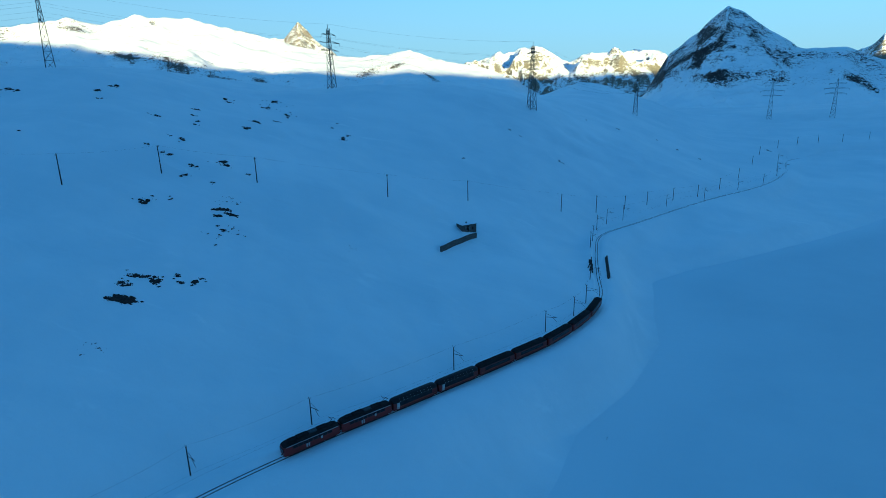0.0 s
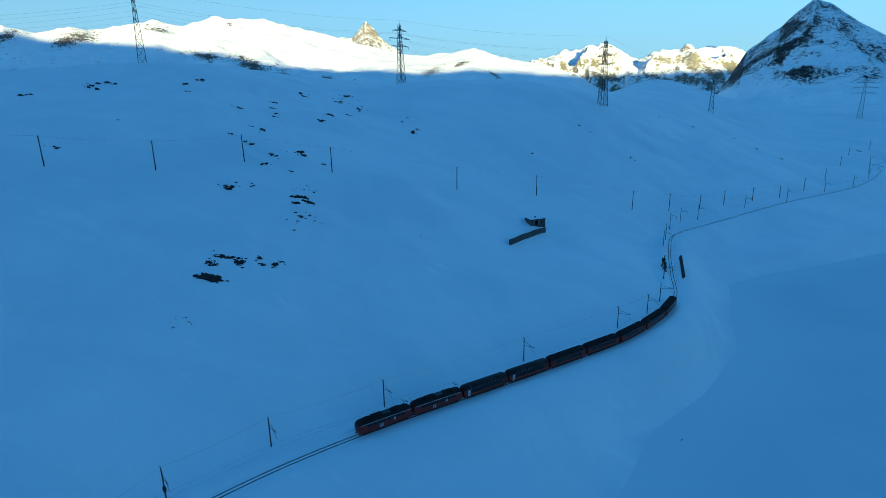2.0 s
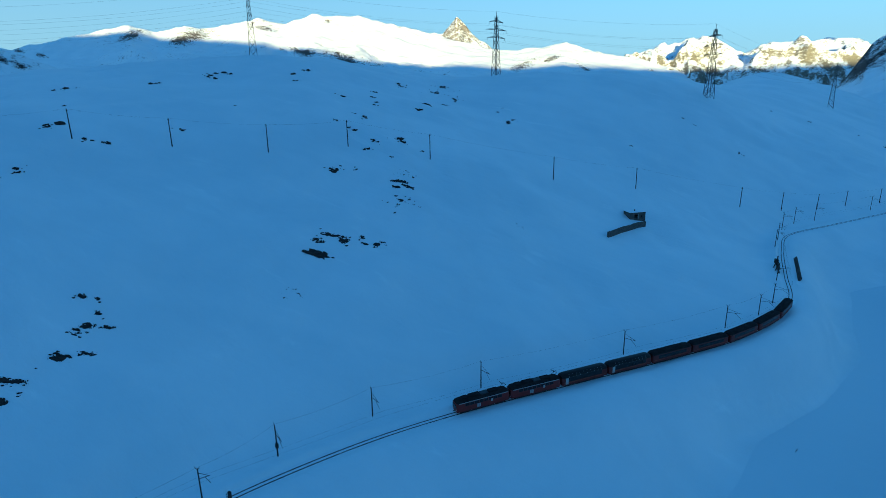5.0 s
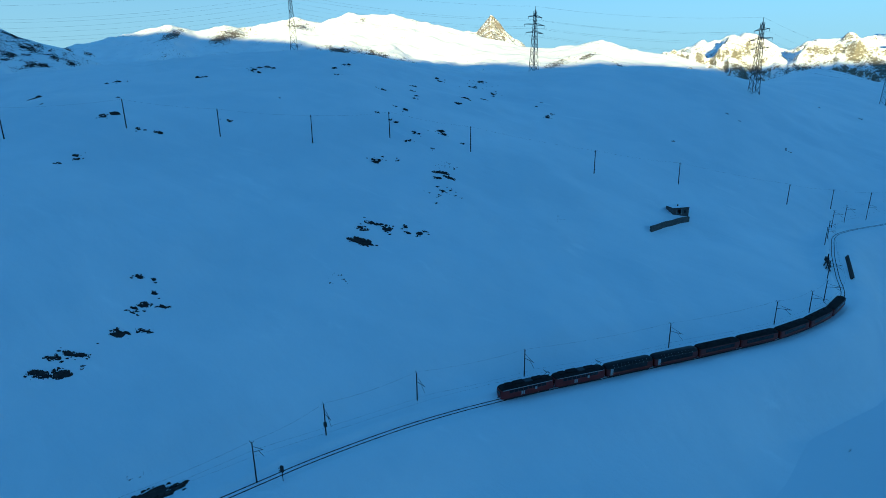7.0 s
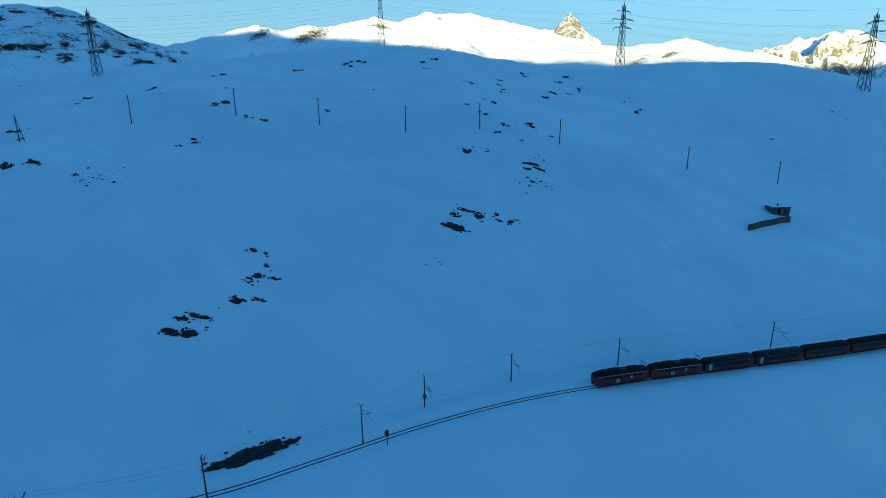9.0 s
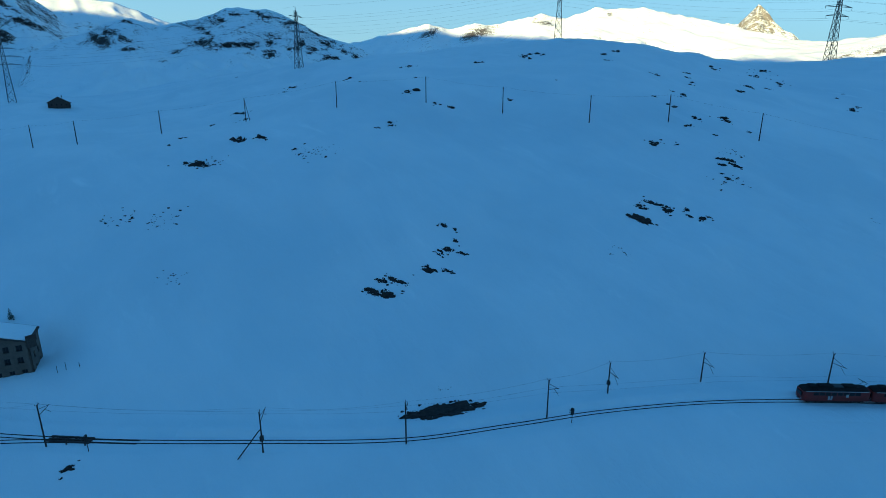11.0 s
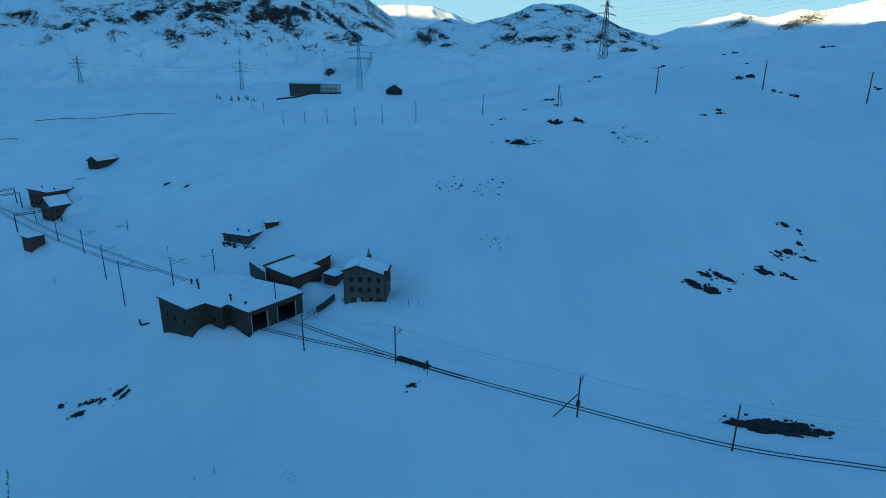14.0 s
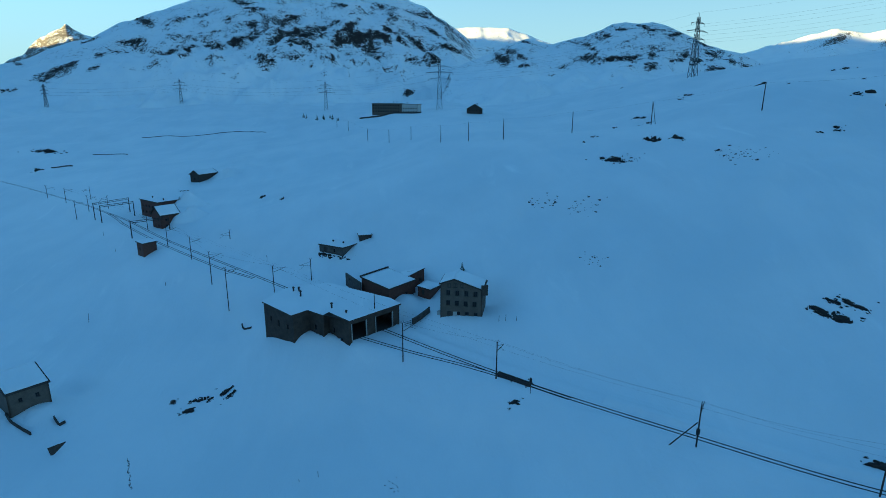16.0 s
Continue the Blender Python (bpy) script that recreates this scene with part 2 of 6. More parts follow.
def curve_points(line, step):
    """A smooth curve through the points of line, every step metres."""
    p = np.array(line, float)
    s = np.r_[0, np.cumsum(np.hypot(*np.diff(p, axis=0).T))]
    t = np.arange(0, s[-1], step)
    w = knots(s, t)
    return w @ p, t


TRACK, TRACK_S = curve_points(LINE, 1.0)
SIDING, _ = curve_points([(-91.5, 8.2), (-99.2, -0.9), (-107.6, -12), (-116, -25), (-125.5, -38), (-140, -57)], 2.0)


_d = np.gradient(TRACK, axis=0)
_d = _d / np.hypot(_d[:, 0], _d[:, 1])[:, None]
_i, _j = [int(np.argmin(np.hypot(TRACK[:, 0] - x, TRACK[:, 1] - y))) for x, y in ((-300, -190), (-178, -77))]
_w = 4.3 * np.minimum(1, np.minimum(np.arange(_j - _i), np.arange(_j - _i)[::-1] + 14) / 34.0)
LOOP = (TRACK[_i:_j] + np.stack([_d[_i:_j, 1], -_d[_i:_j, 0]], 1) * _w[:, None])[::2]


def smooth(t):
    t = np.clip(t, 0, 1)
    return t * t * (3 - 2 * t)


GRIDS = {}


def lattice_noise(x, y, size, seed):
    """Smooth value noise of about -1 to 1 with patches of the given size."""
    if seed not in GRIDS:
        GRIDS[seed] = np.random.RandomState(seed).uniform(-1, 1, (256, 256))
    g = GRIDS[seed]
    u, v = x / size, y / size
    i, j = np.floor(u).astype(int), np.floor(v).astype(int)
    a, b = smooth(u - i), smooth(v - j)
    q = lambda m, n: g[m % 256, n % 256]
    return (q(i, j) * (1 - a) + q(i + 1, j) * a) * (1 - b) + (q(i, j + 1) * (1 - a) + q(i + 1, j + 1) * a) * b


def ridged(x, y, size, octaves, seed):
    """Ridged noise, 0 to 1: sharp crests, round valleys."""
    out, amp, total = 0, 1.0, 0.0
    for k in range(octaves):
        out = out + amp * (1 - np.abs(lattice_noise(x + 17.3 * k, y - 9.1 * k, size / 2**k, seed + k)))**2
        total += amp
        amp *= 0.5
    return out / total


def rail_distance(x, y):
    """Distance to the track, and the same with a sign: positive on its lake side."""
    if x.size < 64:
        e = (x[:, None] - TRACK[None, :, 0]) ** 2 + (y[:, None] - TRACK[None, :, 1]) ** 2
        k = np.clip(e.argmin(1), 1, len(TRACK) - 2)
        t = TRACK[k + 1] - TRACK[k - 1]
        d = np.sqrt(e.min(1))
        return d, d * np.sign((x - TRACK[k, 0]) * t[:, 1] - (y - TRACK[k, 1]) * t[:, 0])
    d, side = np.full(x.shape, 1e9), np.zeros(x.shape)
    for k in range(2, len(TRACK) - 2, 4):
        (px, py), (tx, ty) = TRACK[k], TRACK[k + 1] - TRACK[k - 1]
        e = (x - px) ** 2 + (y - py) ** 2
        near = e < d
        d = np.where(near, e, d)
        side = np.where(near, np.sign((x - px) * ty - (y - py) * tx), side)
    d = np.sqrt(d)
    return d, d * side


def height(x, y):
    """Height of the snow at x, y (arrays)."""
    x, y = np.atleast_1d(np.asarray(x, float)), np.atleast_1d(np.asarray(y, float))
    z = np.einsum("ni,ij,nj->n", knots(XK, x), LIFT, knots(YK, y))
    wild = smooth((z - LAKE - 3) / 25)
    z = z + wild * (1.8 * lattice_noise(x, y, 46, 3) + 0.95 * lattice_noise(x, y, 19, 5) + 2.0 * lattice_noise(x, y, 150, 9) * smooth((np.hypot(x, y - 60) - 220) / 250))
    z = z + 0.3 * lattice_noise(x + 0.5 * y, y * 0.4, 7, 7)
    lumpy = smooth(0.15 + lattice_noise(x, y, 85, 21) * 1.6) * wild
    z = z + lumpy * (1.1 * lattice_noise(x, y, 14, 23) + 0.45 * lattice_noise(x, y, 5.5, 25))
    d, off = rail_distance(x, y)
    # the bank falls steeply from the line to the frozen lake in the bend
    bend = smooth((y - 95) / 45) * (1 - smooth((y - 320) / 60)) * smooth(off / 6) * (1 - smooth((off - 110) / 60))
    out = np.interp(y, [q[0] for q in SHORE], [q[1] for q in SHORE]) + 1.2 * lattice_noise(x, y, 17, 31)
    q = np.clip((off - 4) / (np.maximum(0, off - 4) + np.maximum(0.1, (out - x) * 0.85)), 0, 1)
    fall = RAIL_Z - 0.5 + (LAKE - RAIL_Z + 0.4) * (0.55 * q + 0.45 * smooth(q)) + 0.35 * lattice_noise(x, y, 13, 13) * q * (1 - q) * 4
    z = z + (fall - z) * bend
    z = LAKE - 0.35 + 3.0 * np.logaddexp(0, (z - LAKE - 0.2) / 3.0)
    z = z + (LAKE - 0.9 - z) * smooth((x - out + 13) / 24)
    z = z + (-20 - z) * smooth((np.hypot(x, y) - 1150) / 900)
    for cx, cy, cz, r in BANKS:
        w = np.exp(-(((x - cx) ** 2 + (y - cy) ** 2) / r**2) ** 1.5)
        z = z * (1 - w) + cz * w
    for cx, cy, deep, r in SCOOPS:
        z = z - deep * np.exp(-((x - cx) ** 2 + (y - cy) ** 2) / r**2)
    w = (1 - smooth((d - 3.2) / 16)) * (1 - 0.85 * np.exp(-((x + 134) ** 2 + (y + 11) ** 2) / 110) * smooth((d - 5) / 4))
    z = z * (1 - w) + (RAIL_Z - 0.14) * w
    bank = np.exp(-((d - 4.2) / 1.2) ** 2) * (0.45 + 0.15 * lattice_noise(x, y, 5, 15))
    z = z + bank
    side = np.full(x.shape, 1e9)
    for px, py in [*SIDING, *LOOP[::2]]:
        side = np.minimum(side, (x - px) ** 2 + (y - py) ** 2)
    w = 1 - smooth((np.sqrt(side) - 1.4) / 4)
    z = z * (1 - w) + (RAIL_Z - 0.14) * w
    return np.where(inside_depot(x, y), np.minimum(z, RAIL_Z - 0.5), z)


def inside_depot(x, y):
    """Where the depot keeps the snow out."""
    ring = [(-142 + (px + 142) * 0.94, -48 + (py + 48) * 0.94) for px, py in SHED]
    odd = np.zeros(x.shape, bool)
    for (ax, ay), (bx, by) in zip(ring, ring[1:] + ring[:1]):
        odd ^= ((ay > y) != (by > y)) & (x < ax + (y - ay) * (bx - ax) / (by - ay))
    return odd


def land(x, y):
    return float(height([x], [y])[0])


def polar_sheet(name, azimuths, radii, z_of, material, centre=(20.0, 0.0)):
    a, r = np.meshgrid(np.radians(azimuths), radii, indexing="ij")
    x, y = centre[0] - np.sin(a) * r, centre[1] + np.cos(a) * r
    z = z_of(x.ravel(), y.ravel(), np.degrees(a).ravel(), r.ravel())
    n, m = a.shape
    idx = np.arange(n * m).reshape(n, m)
    q = np.stack([idx[:-1, :-1], idx[:-1, 1:], idx[1:, 1:], idx[1:, :-1]], -1).reshape(-1, 4)
    me = bpy.data.meshes.new(name)
    me.from_pydata(np.stack([x.ravel(), y.ravel(), z], 1).tolist(), [], q[:, ::-1].tolist())
    me.materials.append(material)
    me.shade_smooth()
    return new(name, me)


# finer where the camera looks, coarse behind it
RADII = np.concatenate([np.arange(0.5, 30, 3), np.arange(30, 150, 0.8), np.geomspace(150, 1000, 240), np.geomspace(1020, 4700, 30)])
BEARINGS = np.concatenate([np.arange(-40, 135, 0.3), np.arange(135, 320, 3), [320.0]])
ground = polar_sheet("ground", BEARINGS, RADII, lambda x, y, a, r: height(x, y), SNOW)
tagged(ground, "wind-packed snow slopes in blue shade above a frozen lake", "snowfield", kind="structure")

def frozen_lake():
    """A level sheet from the shore outwards; the snow on it thins away from the bank."""
    reach = np.array([-9, -5, -2, 0, 3, 6, 10, 14, 19, 25, 33, 45, 70, 150, 400, 1000.0])
    ys = np.arange(-900, 744, 5.0)
    x = np.interp(ys, [q[0] for q in SHORE], [q[1] for q in SHORE])[:, None] + reach[None, :]
    y = np.repeat(ys[:, None], len(reach), 1)
    z = LAKE + 0.12 * lattice_noise(x, y, 30, 35)
    n, m = x.shape
    idx = np.arange(n * m).reshape(n, m)
    q = np.stack([idx[:-1, :-1], idx[:-1, 1:], idx[1:, 1:], idx[1:, :-1]], -1).reshape(-1, 4)
    me = bpy.data.meshes.new("water")
    me.from_pydata(np.stack([x.ravel(), y.ravel(), z.ravel()], 1).tolist(), [], q.tolist())
    me.materials.append(ICE)
    me.shade_smooth()
    thin = smooth((reach - 2) / 40)[None, :] * (1 - smooth((ys - 430) / 190))[:, None]
    me.attributes.new("thin", "FLOAT", "POINT").data.foreach_set("value", thin.ravel().astype(np.float32))
    ob = tagged(new("water_frozen_lake", me), "flat frozen lake under thin grey snow", "lake", kind="structure")
    if me.polygons[0].normal.z < 0:
        me.flip_normals()
    return ob


frozen_lake()


# ---- mountains ----
def mountain(name, crest, distance, depth, material, label, seed, rough=0.25, size=500, foot=-10.0, step=0.12, fold=0.9, back=0.8, jag=0.0, rocks=()):
    """A range whose skyline follows the crest, rows of bearing and angle above the level, at a distance."""
    ends = (min(crest)[0] - 4, -6), (max(crest)[0] + 4, -6)
    k = np.array(sorted([*crest, *ends]), float)
    top_z = 60 + np.tan(np.radians(k[:, 1])) * distance

    def z_of(x, y, a, r):
        peak = np.interp(a, k[:, 0], top_z) 
        t = (r - (distance - depth)) / depth
        rise = np.where(t < 1, np.clip(t, 0, 1) ** 1.35, 1 - (t - 1) * back)
        n = ridged(x, y, size, 6, seed)
        m = lattice_noise(x, y, size * 0.12, seed + 20)
        keep = np.abs(t - 1).clip(0, 0.35) / 0.35
        amount = (peak - foot) * rough * np.clip(t * 3, 0, 1)
        body = foot + (peak - foot) * rise
        near = np.exp(-((t - 1) / 0.09) ** 2)
        body = body + jag * near * (lattice_noise(x, y, 75, seed + 40) + 0.8 * lattice_noise(x, y, 30, seed + 41) + 0.4)
        body = body - 50 * (1 - np.clip(t * 2.6, 0, 1))
        return body + amount * ((n - 0.55) * (fold * keep + 0.12) + 0.10 * m * (keep + 0.35))

    az = np.arange(k[0, 0], k[-1, 0] + 0.01, step)
    radii = np.concatenate([np.linspace(distance - depth, distance, 110), distance + np.linspace(0.02, 0.9, 14) * depth * 0.8])
    ob = polar_sheet(name, az, radii, z_of, material)
    co = np.empty(len(ob.data.vertices) * 3, np.float32)
    ob.data.vertices.foreach_get("co", co)
    co = co.reshape(-1, 3) - np.array((20.0, 0.0, 60.0))
    a, e = np.degrees(np.arctan2(-co[:, 0], co[:, 1])), np.degrees(np.arctan2(co[:, 2], np.hypot(co[:, 0], co[:, 1])))
    mass = np.zeros(len(co))
    for ra, re, wide, tall, slant in rocks:
        u = ra - (a + 360 * (a < -90))
        gap = (u / wide) ** 2 + ((e - re + slant * u) / tall) ** 2
        mass = np.maximum(mass, np.exp(-gap) + 0.22 * np.exp(-gap / 7))
    ob.data.attributes.new("rock", "FLOAT", "POINT").data.foreach_set("value", mass.astype(np.float32))
    return tagged(ob, label, "mountain", kind="structure")


# rows of bearing, height angle, half width, half height (degrees) and slant
RANGE_ROCKS = [(53.6, 4.55, 0.73, 0.17, -0.4), (35, 2.87, 1.45, 0.52, 0.3), (38.9, 3.54, 0.87, 0.17, 0.2), (40.7, 3.73, 0.29, 0.12, 0.2), (27.9, 1.35, 0.58, 0.29, 0), (18, 1.95, 1.45, 0.44, -0.3), (15.2, 2.53, 1.16, 0.23, -0.3), (42.3, 5.55, 1.16, 0.23, 0.1), (36.4, 6.17, 0.29, 0.23, 0), (12, 1.59, 1.16, 0.23, 0.5), (30.9, 1.64, 1.74, 0.15, 0.2), (48.6, 4.67, 1.74, 0.64, -0.3), (53.1, 4.74, 0.87, 0.41, -0.4), (61.2, 3.4, 0.35, 0.15, 0.3), (59.8, 3.11, 0.41, 0.17, 0.3)]
mountain("mountain_snow_range", [(70, 1), (64, 2.6), (60.5, 3.74), (57.4, 4.5), (53.2, 5.67), (51.2, 5.11), (48.9, 5.67), (47.1, 5.39), (42.7, 6.41), (40.3, 5.97), (37.7, 6.72), (33.5, 6.59), (29.9, 5.84), (26.1, 4.85), (20.7, 3.44), (18.5, 3.29), (13.8, 3.88), (10.6, 2.94), (7.1, 2.29), (4.1, 1.42), (1.5, -0.09), (-1, -1)],
         3300, 1500, SUNNY, "broad snow-covered mountain range lit by low sun", 41, 0.2, jag=5, rocks=RANGE_ROCKS)
mountain("mountain_pyramid", [(29, 3), (27.5, 4.76), (26.4, 5.14), (25.6, 5.03), (24.3, 6.46), (22.9, 5.09), (21.3, 3.94), (19.7, 2.37), (18, 1)], 3800, 700, CRAGGY, "pointed rocky peak catching warm sunlight", 52, 0.3, 260, 100, 0.06, jag=9)
mountain("mountain_far_peaks", [(12, 1), (9.1, 2.38), (5.7, 3.4), (3.4, 3.64), (1.8, 3.95), (-1.3, 2.38), (-3.1, 3.13), (-4.6, 3.15), (-6.9, 3.29), (-8.8, 3.36), (-10.4, 2.6), (-16, 1.5), (-22, 1.5), (-24.5, 2.46), (-25.6, 3.78), (-28, 3), (-34, 3.4)],
         3800, 1100, ALPINE, "distant craggy peaks with sunlit snow faces", 63, 1.0, 520, 0, 0.06, jag=16)
# rows of bearing, height angle, half width, half height (degrees) and slant
PEAK_ROCKS = [(-13.8, 4.87, 1.04, 0.52, -0.9), (-13.4, 3.3, 1.45, 0.41, -0.5), (-11.7, 2.65, 1.16, 0.35, -0.6), (-10.3, 1.51, 1.16, 0.35, -0.7), (-12.9, 2.3, 0.58, 0.29, -0.5), (-14.9, 5.24, 0.73, 0.35, 0.5), (-16.7, 4.38, 1.45, 0.35, 0.7), (-19.8, 2.67, 1.16, 0.2, 0.3), (-21.4, 2.59, 1.45, 0.29, 0.1), (-23.6, 2.48, 1.16, 0.26, 0.1), (-25.2, 1.67, 1.45, 0.64, 0.6), (-25.1, 0.27, 1.16, 0.38, 0.5), (-14.3, 1.45, 1.16, 0.23, -0.2)]
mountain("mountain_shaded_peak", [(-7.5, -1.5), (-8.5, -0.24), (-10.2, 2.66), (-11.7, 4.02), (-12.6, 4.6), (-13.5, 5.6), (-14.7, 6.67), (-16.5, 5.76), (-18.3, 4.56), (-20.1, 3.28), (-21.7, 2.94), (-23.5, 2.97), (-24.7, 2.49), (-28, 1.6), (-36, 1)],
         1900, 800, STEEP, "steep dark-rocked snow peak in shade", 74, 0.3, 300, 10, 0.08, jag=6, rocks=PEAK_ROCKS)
HILL_ROCKS = [(74.4, 3.44, 0.81, 0.29, -0.2), (71.8, 3.34, 1.31, 0.26, -0.05), (70.3, 3.38, 0.81, 0.29, 0.1), (68.3, 3.6, 0.35, 0.23, -0.2), (73.5, 4.2, 0.58, 0.2, 0.3), (74, 4.62, 0.44, 0.15, 0), (70.6, 4.89, 0.41, 0.09, -0.2), (68.9, 6.02, 1.02, 0.17, 0.4), (66.4, 5.33, 0.64, 0.15, -0.1), (65.9, 3.12, 0.44, 0.2, -0.1), (66.6, 3.07, 0.29, 0.15, 0), (62.5, 3.7, 0.44, 0.15, 0.3), (64.8, 2.71, 0.35, 0.12, 0), (71.1, 5.94, 0.58, 0.09, 0), (72.3, 5.38, 0.23, 0.15, 0), (61.7, 3.4, 0.29, 0.12, 0), (60.9, 3.14, 0.23, 0.12, 0), (81.7, 3.23, 0.58, 0.41, -0.2), (82.5, 3.76, 0.44, 0.29, 0)]
HILL_ROCKS += [(81.2, 4.17, 0.73, 0.29, 0.2), (80.4, 3.64, 0.35, 0.23, 0.3), (80.2, 2.69, 0.58, 0.15, 0), (79.8, 4.99, 0.58, 0.15, 0.2), (63.1, 3.59, 0.75, 0.29, 0.3), (64.6, 3.15, 0.58, 0.2, 0.2), (61.5, 2.98, 0.64, 0.23, 0.3), (60.4, 2.46, 0.46, 0.2, 0.2), (62.5, 2.31, 0.58, 0.2, 0.1), (63.7, 4.41, 0.52, 0.17, 0.3), (65.5, 3.54, 0.41, 0.2, 0.1), (76.4, 2.56, 0.35, 0.17, -0.2), (63.3, 3.09, 0.52, 0.12, 0.1), (63.3, 2.29, 0.58, 0.26, -0.2)]
mountain("mountain_crag_hill", [(87, 2), (85.2, 3.15), (83.3, 3.78), (81.4, 4.69), (79.5, 5.19), (77.4, 4.77), (74.3, 5.23), (71.8, 6.4), (68.4, 6.5), (66, 5.65), (63.5, 4.38), (60.9, 3.62), (59.3, 2.77), (57.2, 2.01), (54, 0.5)],
         1100, 420, HILLY, "rounded snow hill with dark crags", 85, 0.3, 160, 40, 0.1, jag=3, rocks=HILL_ROCKS)
FACE_ROCKS = [(113.7, 6.07, 0.87, 0.29, 0.3), (110.9, 6.39, 0.87, 0.23, -0.3), (109.2, 6.72, 0.73, 0.23, -0.3), (117.8, 4.29, 0.73, 0.15, -0.4), (115.3, 4.26, 0.64, 0.2, -0.2), (114.4, 4.39, 0.35, 0.15, 0), (116, 3.42, 0.87, 0.2, 0.1), (117.3, 3.22, 0.44, 0.15, -0.2), (111.9, 3.7, 0.41, 0.2, -0.2), (110.9, 3.6, 0.52, 0.23, -0.3), (108.7, 4.09, 0.41, 0.2, 0.2), (121.4, 1.36, 1.31, 0.41, -0.2), (118.1, 2, 0.58, 0.23, -0.3), (119.7, 2.27, 0.73, 0.23, -0.4), (123.9, 0.23, 0.81, 0.23, -0.1), (121.6, 0.92, 0.52, 0.17, 0.2), (123.1, 2.43, 0.58, 0.17, 0.4), (105.8, 7.97, 1.02, 0.17, 0.2), (104.5, 7.55, 1.16, 0.15, 0)]
FACE_ROCKS += [(91, 0.25, 0.55, 0.3, -0.2), (91.4, 0.05, 0.3, 0.15, 0)]
FACE_ROCKS += [(101.8, 6.72, 0.7, 0.23, -0.2), (104.9, 6.11, 0.29, 0.29, 0.3), (103.1, 4.95, 0.73, 0.23, -0.5), (106.5, 4.75, 0.87, 0.23, -0.5), (100.2, 5.54, 1.16, 0.35, -0.4), (98.6, 6.09, 0.87, 0.41, -0.5), (101.6, 5.37, 0.58, 0.23, -0.4), (97.4, 4.72, 0.87, 0.2, -0.5), (95.5, 5.27, 0.64, 0.41, -0.6), (94.7, 5.69, 0.58, 0.29, -0.6), (93.3, 5.62, 0.81, 0.35, 0.1), (92.5, 6, 0.73, 0.23, 0.3), (91.7, 5.5, 0.44, 0.29, 0.5), (93.8, 3.41, 0.41, 0.29, 0.5), (90.4, 5.17, 1.04, 0.23, 0.6), (89.3, 4.26, 0.73, 0.2, 0.6), (88.5, 3.83, 0.58, 0.2, 0.4), (88.1, 5.81, 1.16, 0.23, 0.5), (86.8, 4.53, 1.16, 0.2, 0.4)]
FACE_ROCKS += [(92.9, 8.13, 1.31, 0.29, 0.1), (92.2, 7.35, 0.58, 0.23, 0.3), (90, 7.56, 1.31, 0.17, 0.3), (96.2, 6.4, 0.73, 0.23, -0.5), (87.8, 7.1, 0.87, 0.23, 0.6), (97.1, 8.19, 0.87, 0.17, 0.1), (120.6, 1.82, 0.73, 0.29, -0.3), (94.5, 4.28, 0.93, 0.41, -0.1)]
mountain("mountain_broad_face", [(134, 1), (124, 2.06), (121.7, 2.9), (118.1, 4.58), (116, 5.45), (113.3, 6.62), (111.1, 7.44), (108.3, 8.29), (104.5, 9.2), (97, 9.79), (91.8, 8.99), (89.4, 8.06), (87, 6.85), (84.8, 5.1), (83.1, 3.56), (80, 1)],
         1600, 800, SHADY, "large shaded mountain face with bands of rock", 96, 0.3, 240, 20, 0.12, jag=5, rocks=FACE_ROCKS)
mountain("mountain_west_range", [(134, 1.5), (125, 1.6), (116, 3.5), (105, 4), (95, 5), (87, 6.03), (85.6, 6.54), (83.2, 6.64), (80.5, 6.53), (78.1, 5.66), (75.6, 4.73), (70, 3), (64, 1)],
         3600, 1100, SUNNY, "sunlit snow ridge beyond the near hills", 107, 0.25, 420, 20, 0.12)
mountain("mountain_west_peak", [(125, 1.2), (122.9, 2.61), (121.9, 3.28), (120.7, 4.4), (119, 5.5), (117.7, 5.01), (115.8, 4.45), (112, 3)], 3500, 900, CRAGGY, "far rocky peak with a sunlit top", 118, 0.35, 260, 20, 0.08, jag=12)
# the long ridge at the camera's back, square to the sun, which keeps the valley in shade
def back_ridge():
    c, d = math.cos(radians(SUN_AZ)), math.sin(radians(SUN_AZ))
    u, v = np.meshgrid(np.linspace(-4300, 3600, 160), np.linspace(-2900, -1150, 36), indexing="ij")
    crest = np.interp(u, [-4300, -3600, -3350, -3150, -1700, -1100, -500, 0, 700, 1500, 2200, 3600], [400, 400, 440, 770, 830, 790, 660, 650, 650, 665, 665, 600])
    t = 1 - np.abs(v + 1900) / np.where(v > -1900, 750, 1000)
    x, y = c * u + d * v, -d * u + c * v
    z = -60 + (crest + 60) * np.clip(t, 0, 1) ** 1.2 + 14 * lattice_noise(x, y, 160, 77) + 25 * (ridged(x, y, 420, 4, 78) - 0.55) * (1 - np.clip(t, 0, 1))
    n, m = u.shape
    idx = np.arange(n * m).reshape(n, m)
    q = np.stack([idx[:-1, :-1], idx[1:, :-1], idx[1:, 1:], idx[:-1, 1:]], -1).reshape(-1, 4)
    me = bpy.data.meshes.new("mountain_behind")
    me.from_pydata(np.stack([x.ravel(), y.ravel(), z.ravel()], 1).tolist(), [], q.tolist())
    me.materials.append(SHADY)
    me.shade_smooth()
    tagged(new("mountain_behind", me), "high snow ridge that keeps the valley in shade", "mountain", kind="structure")


back_ridge()


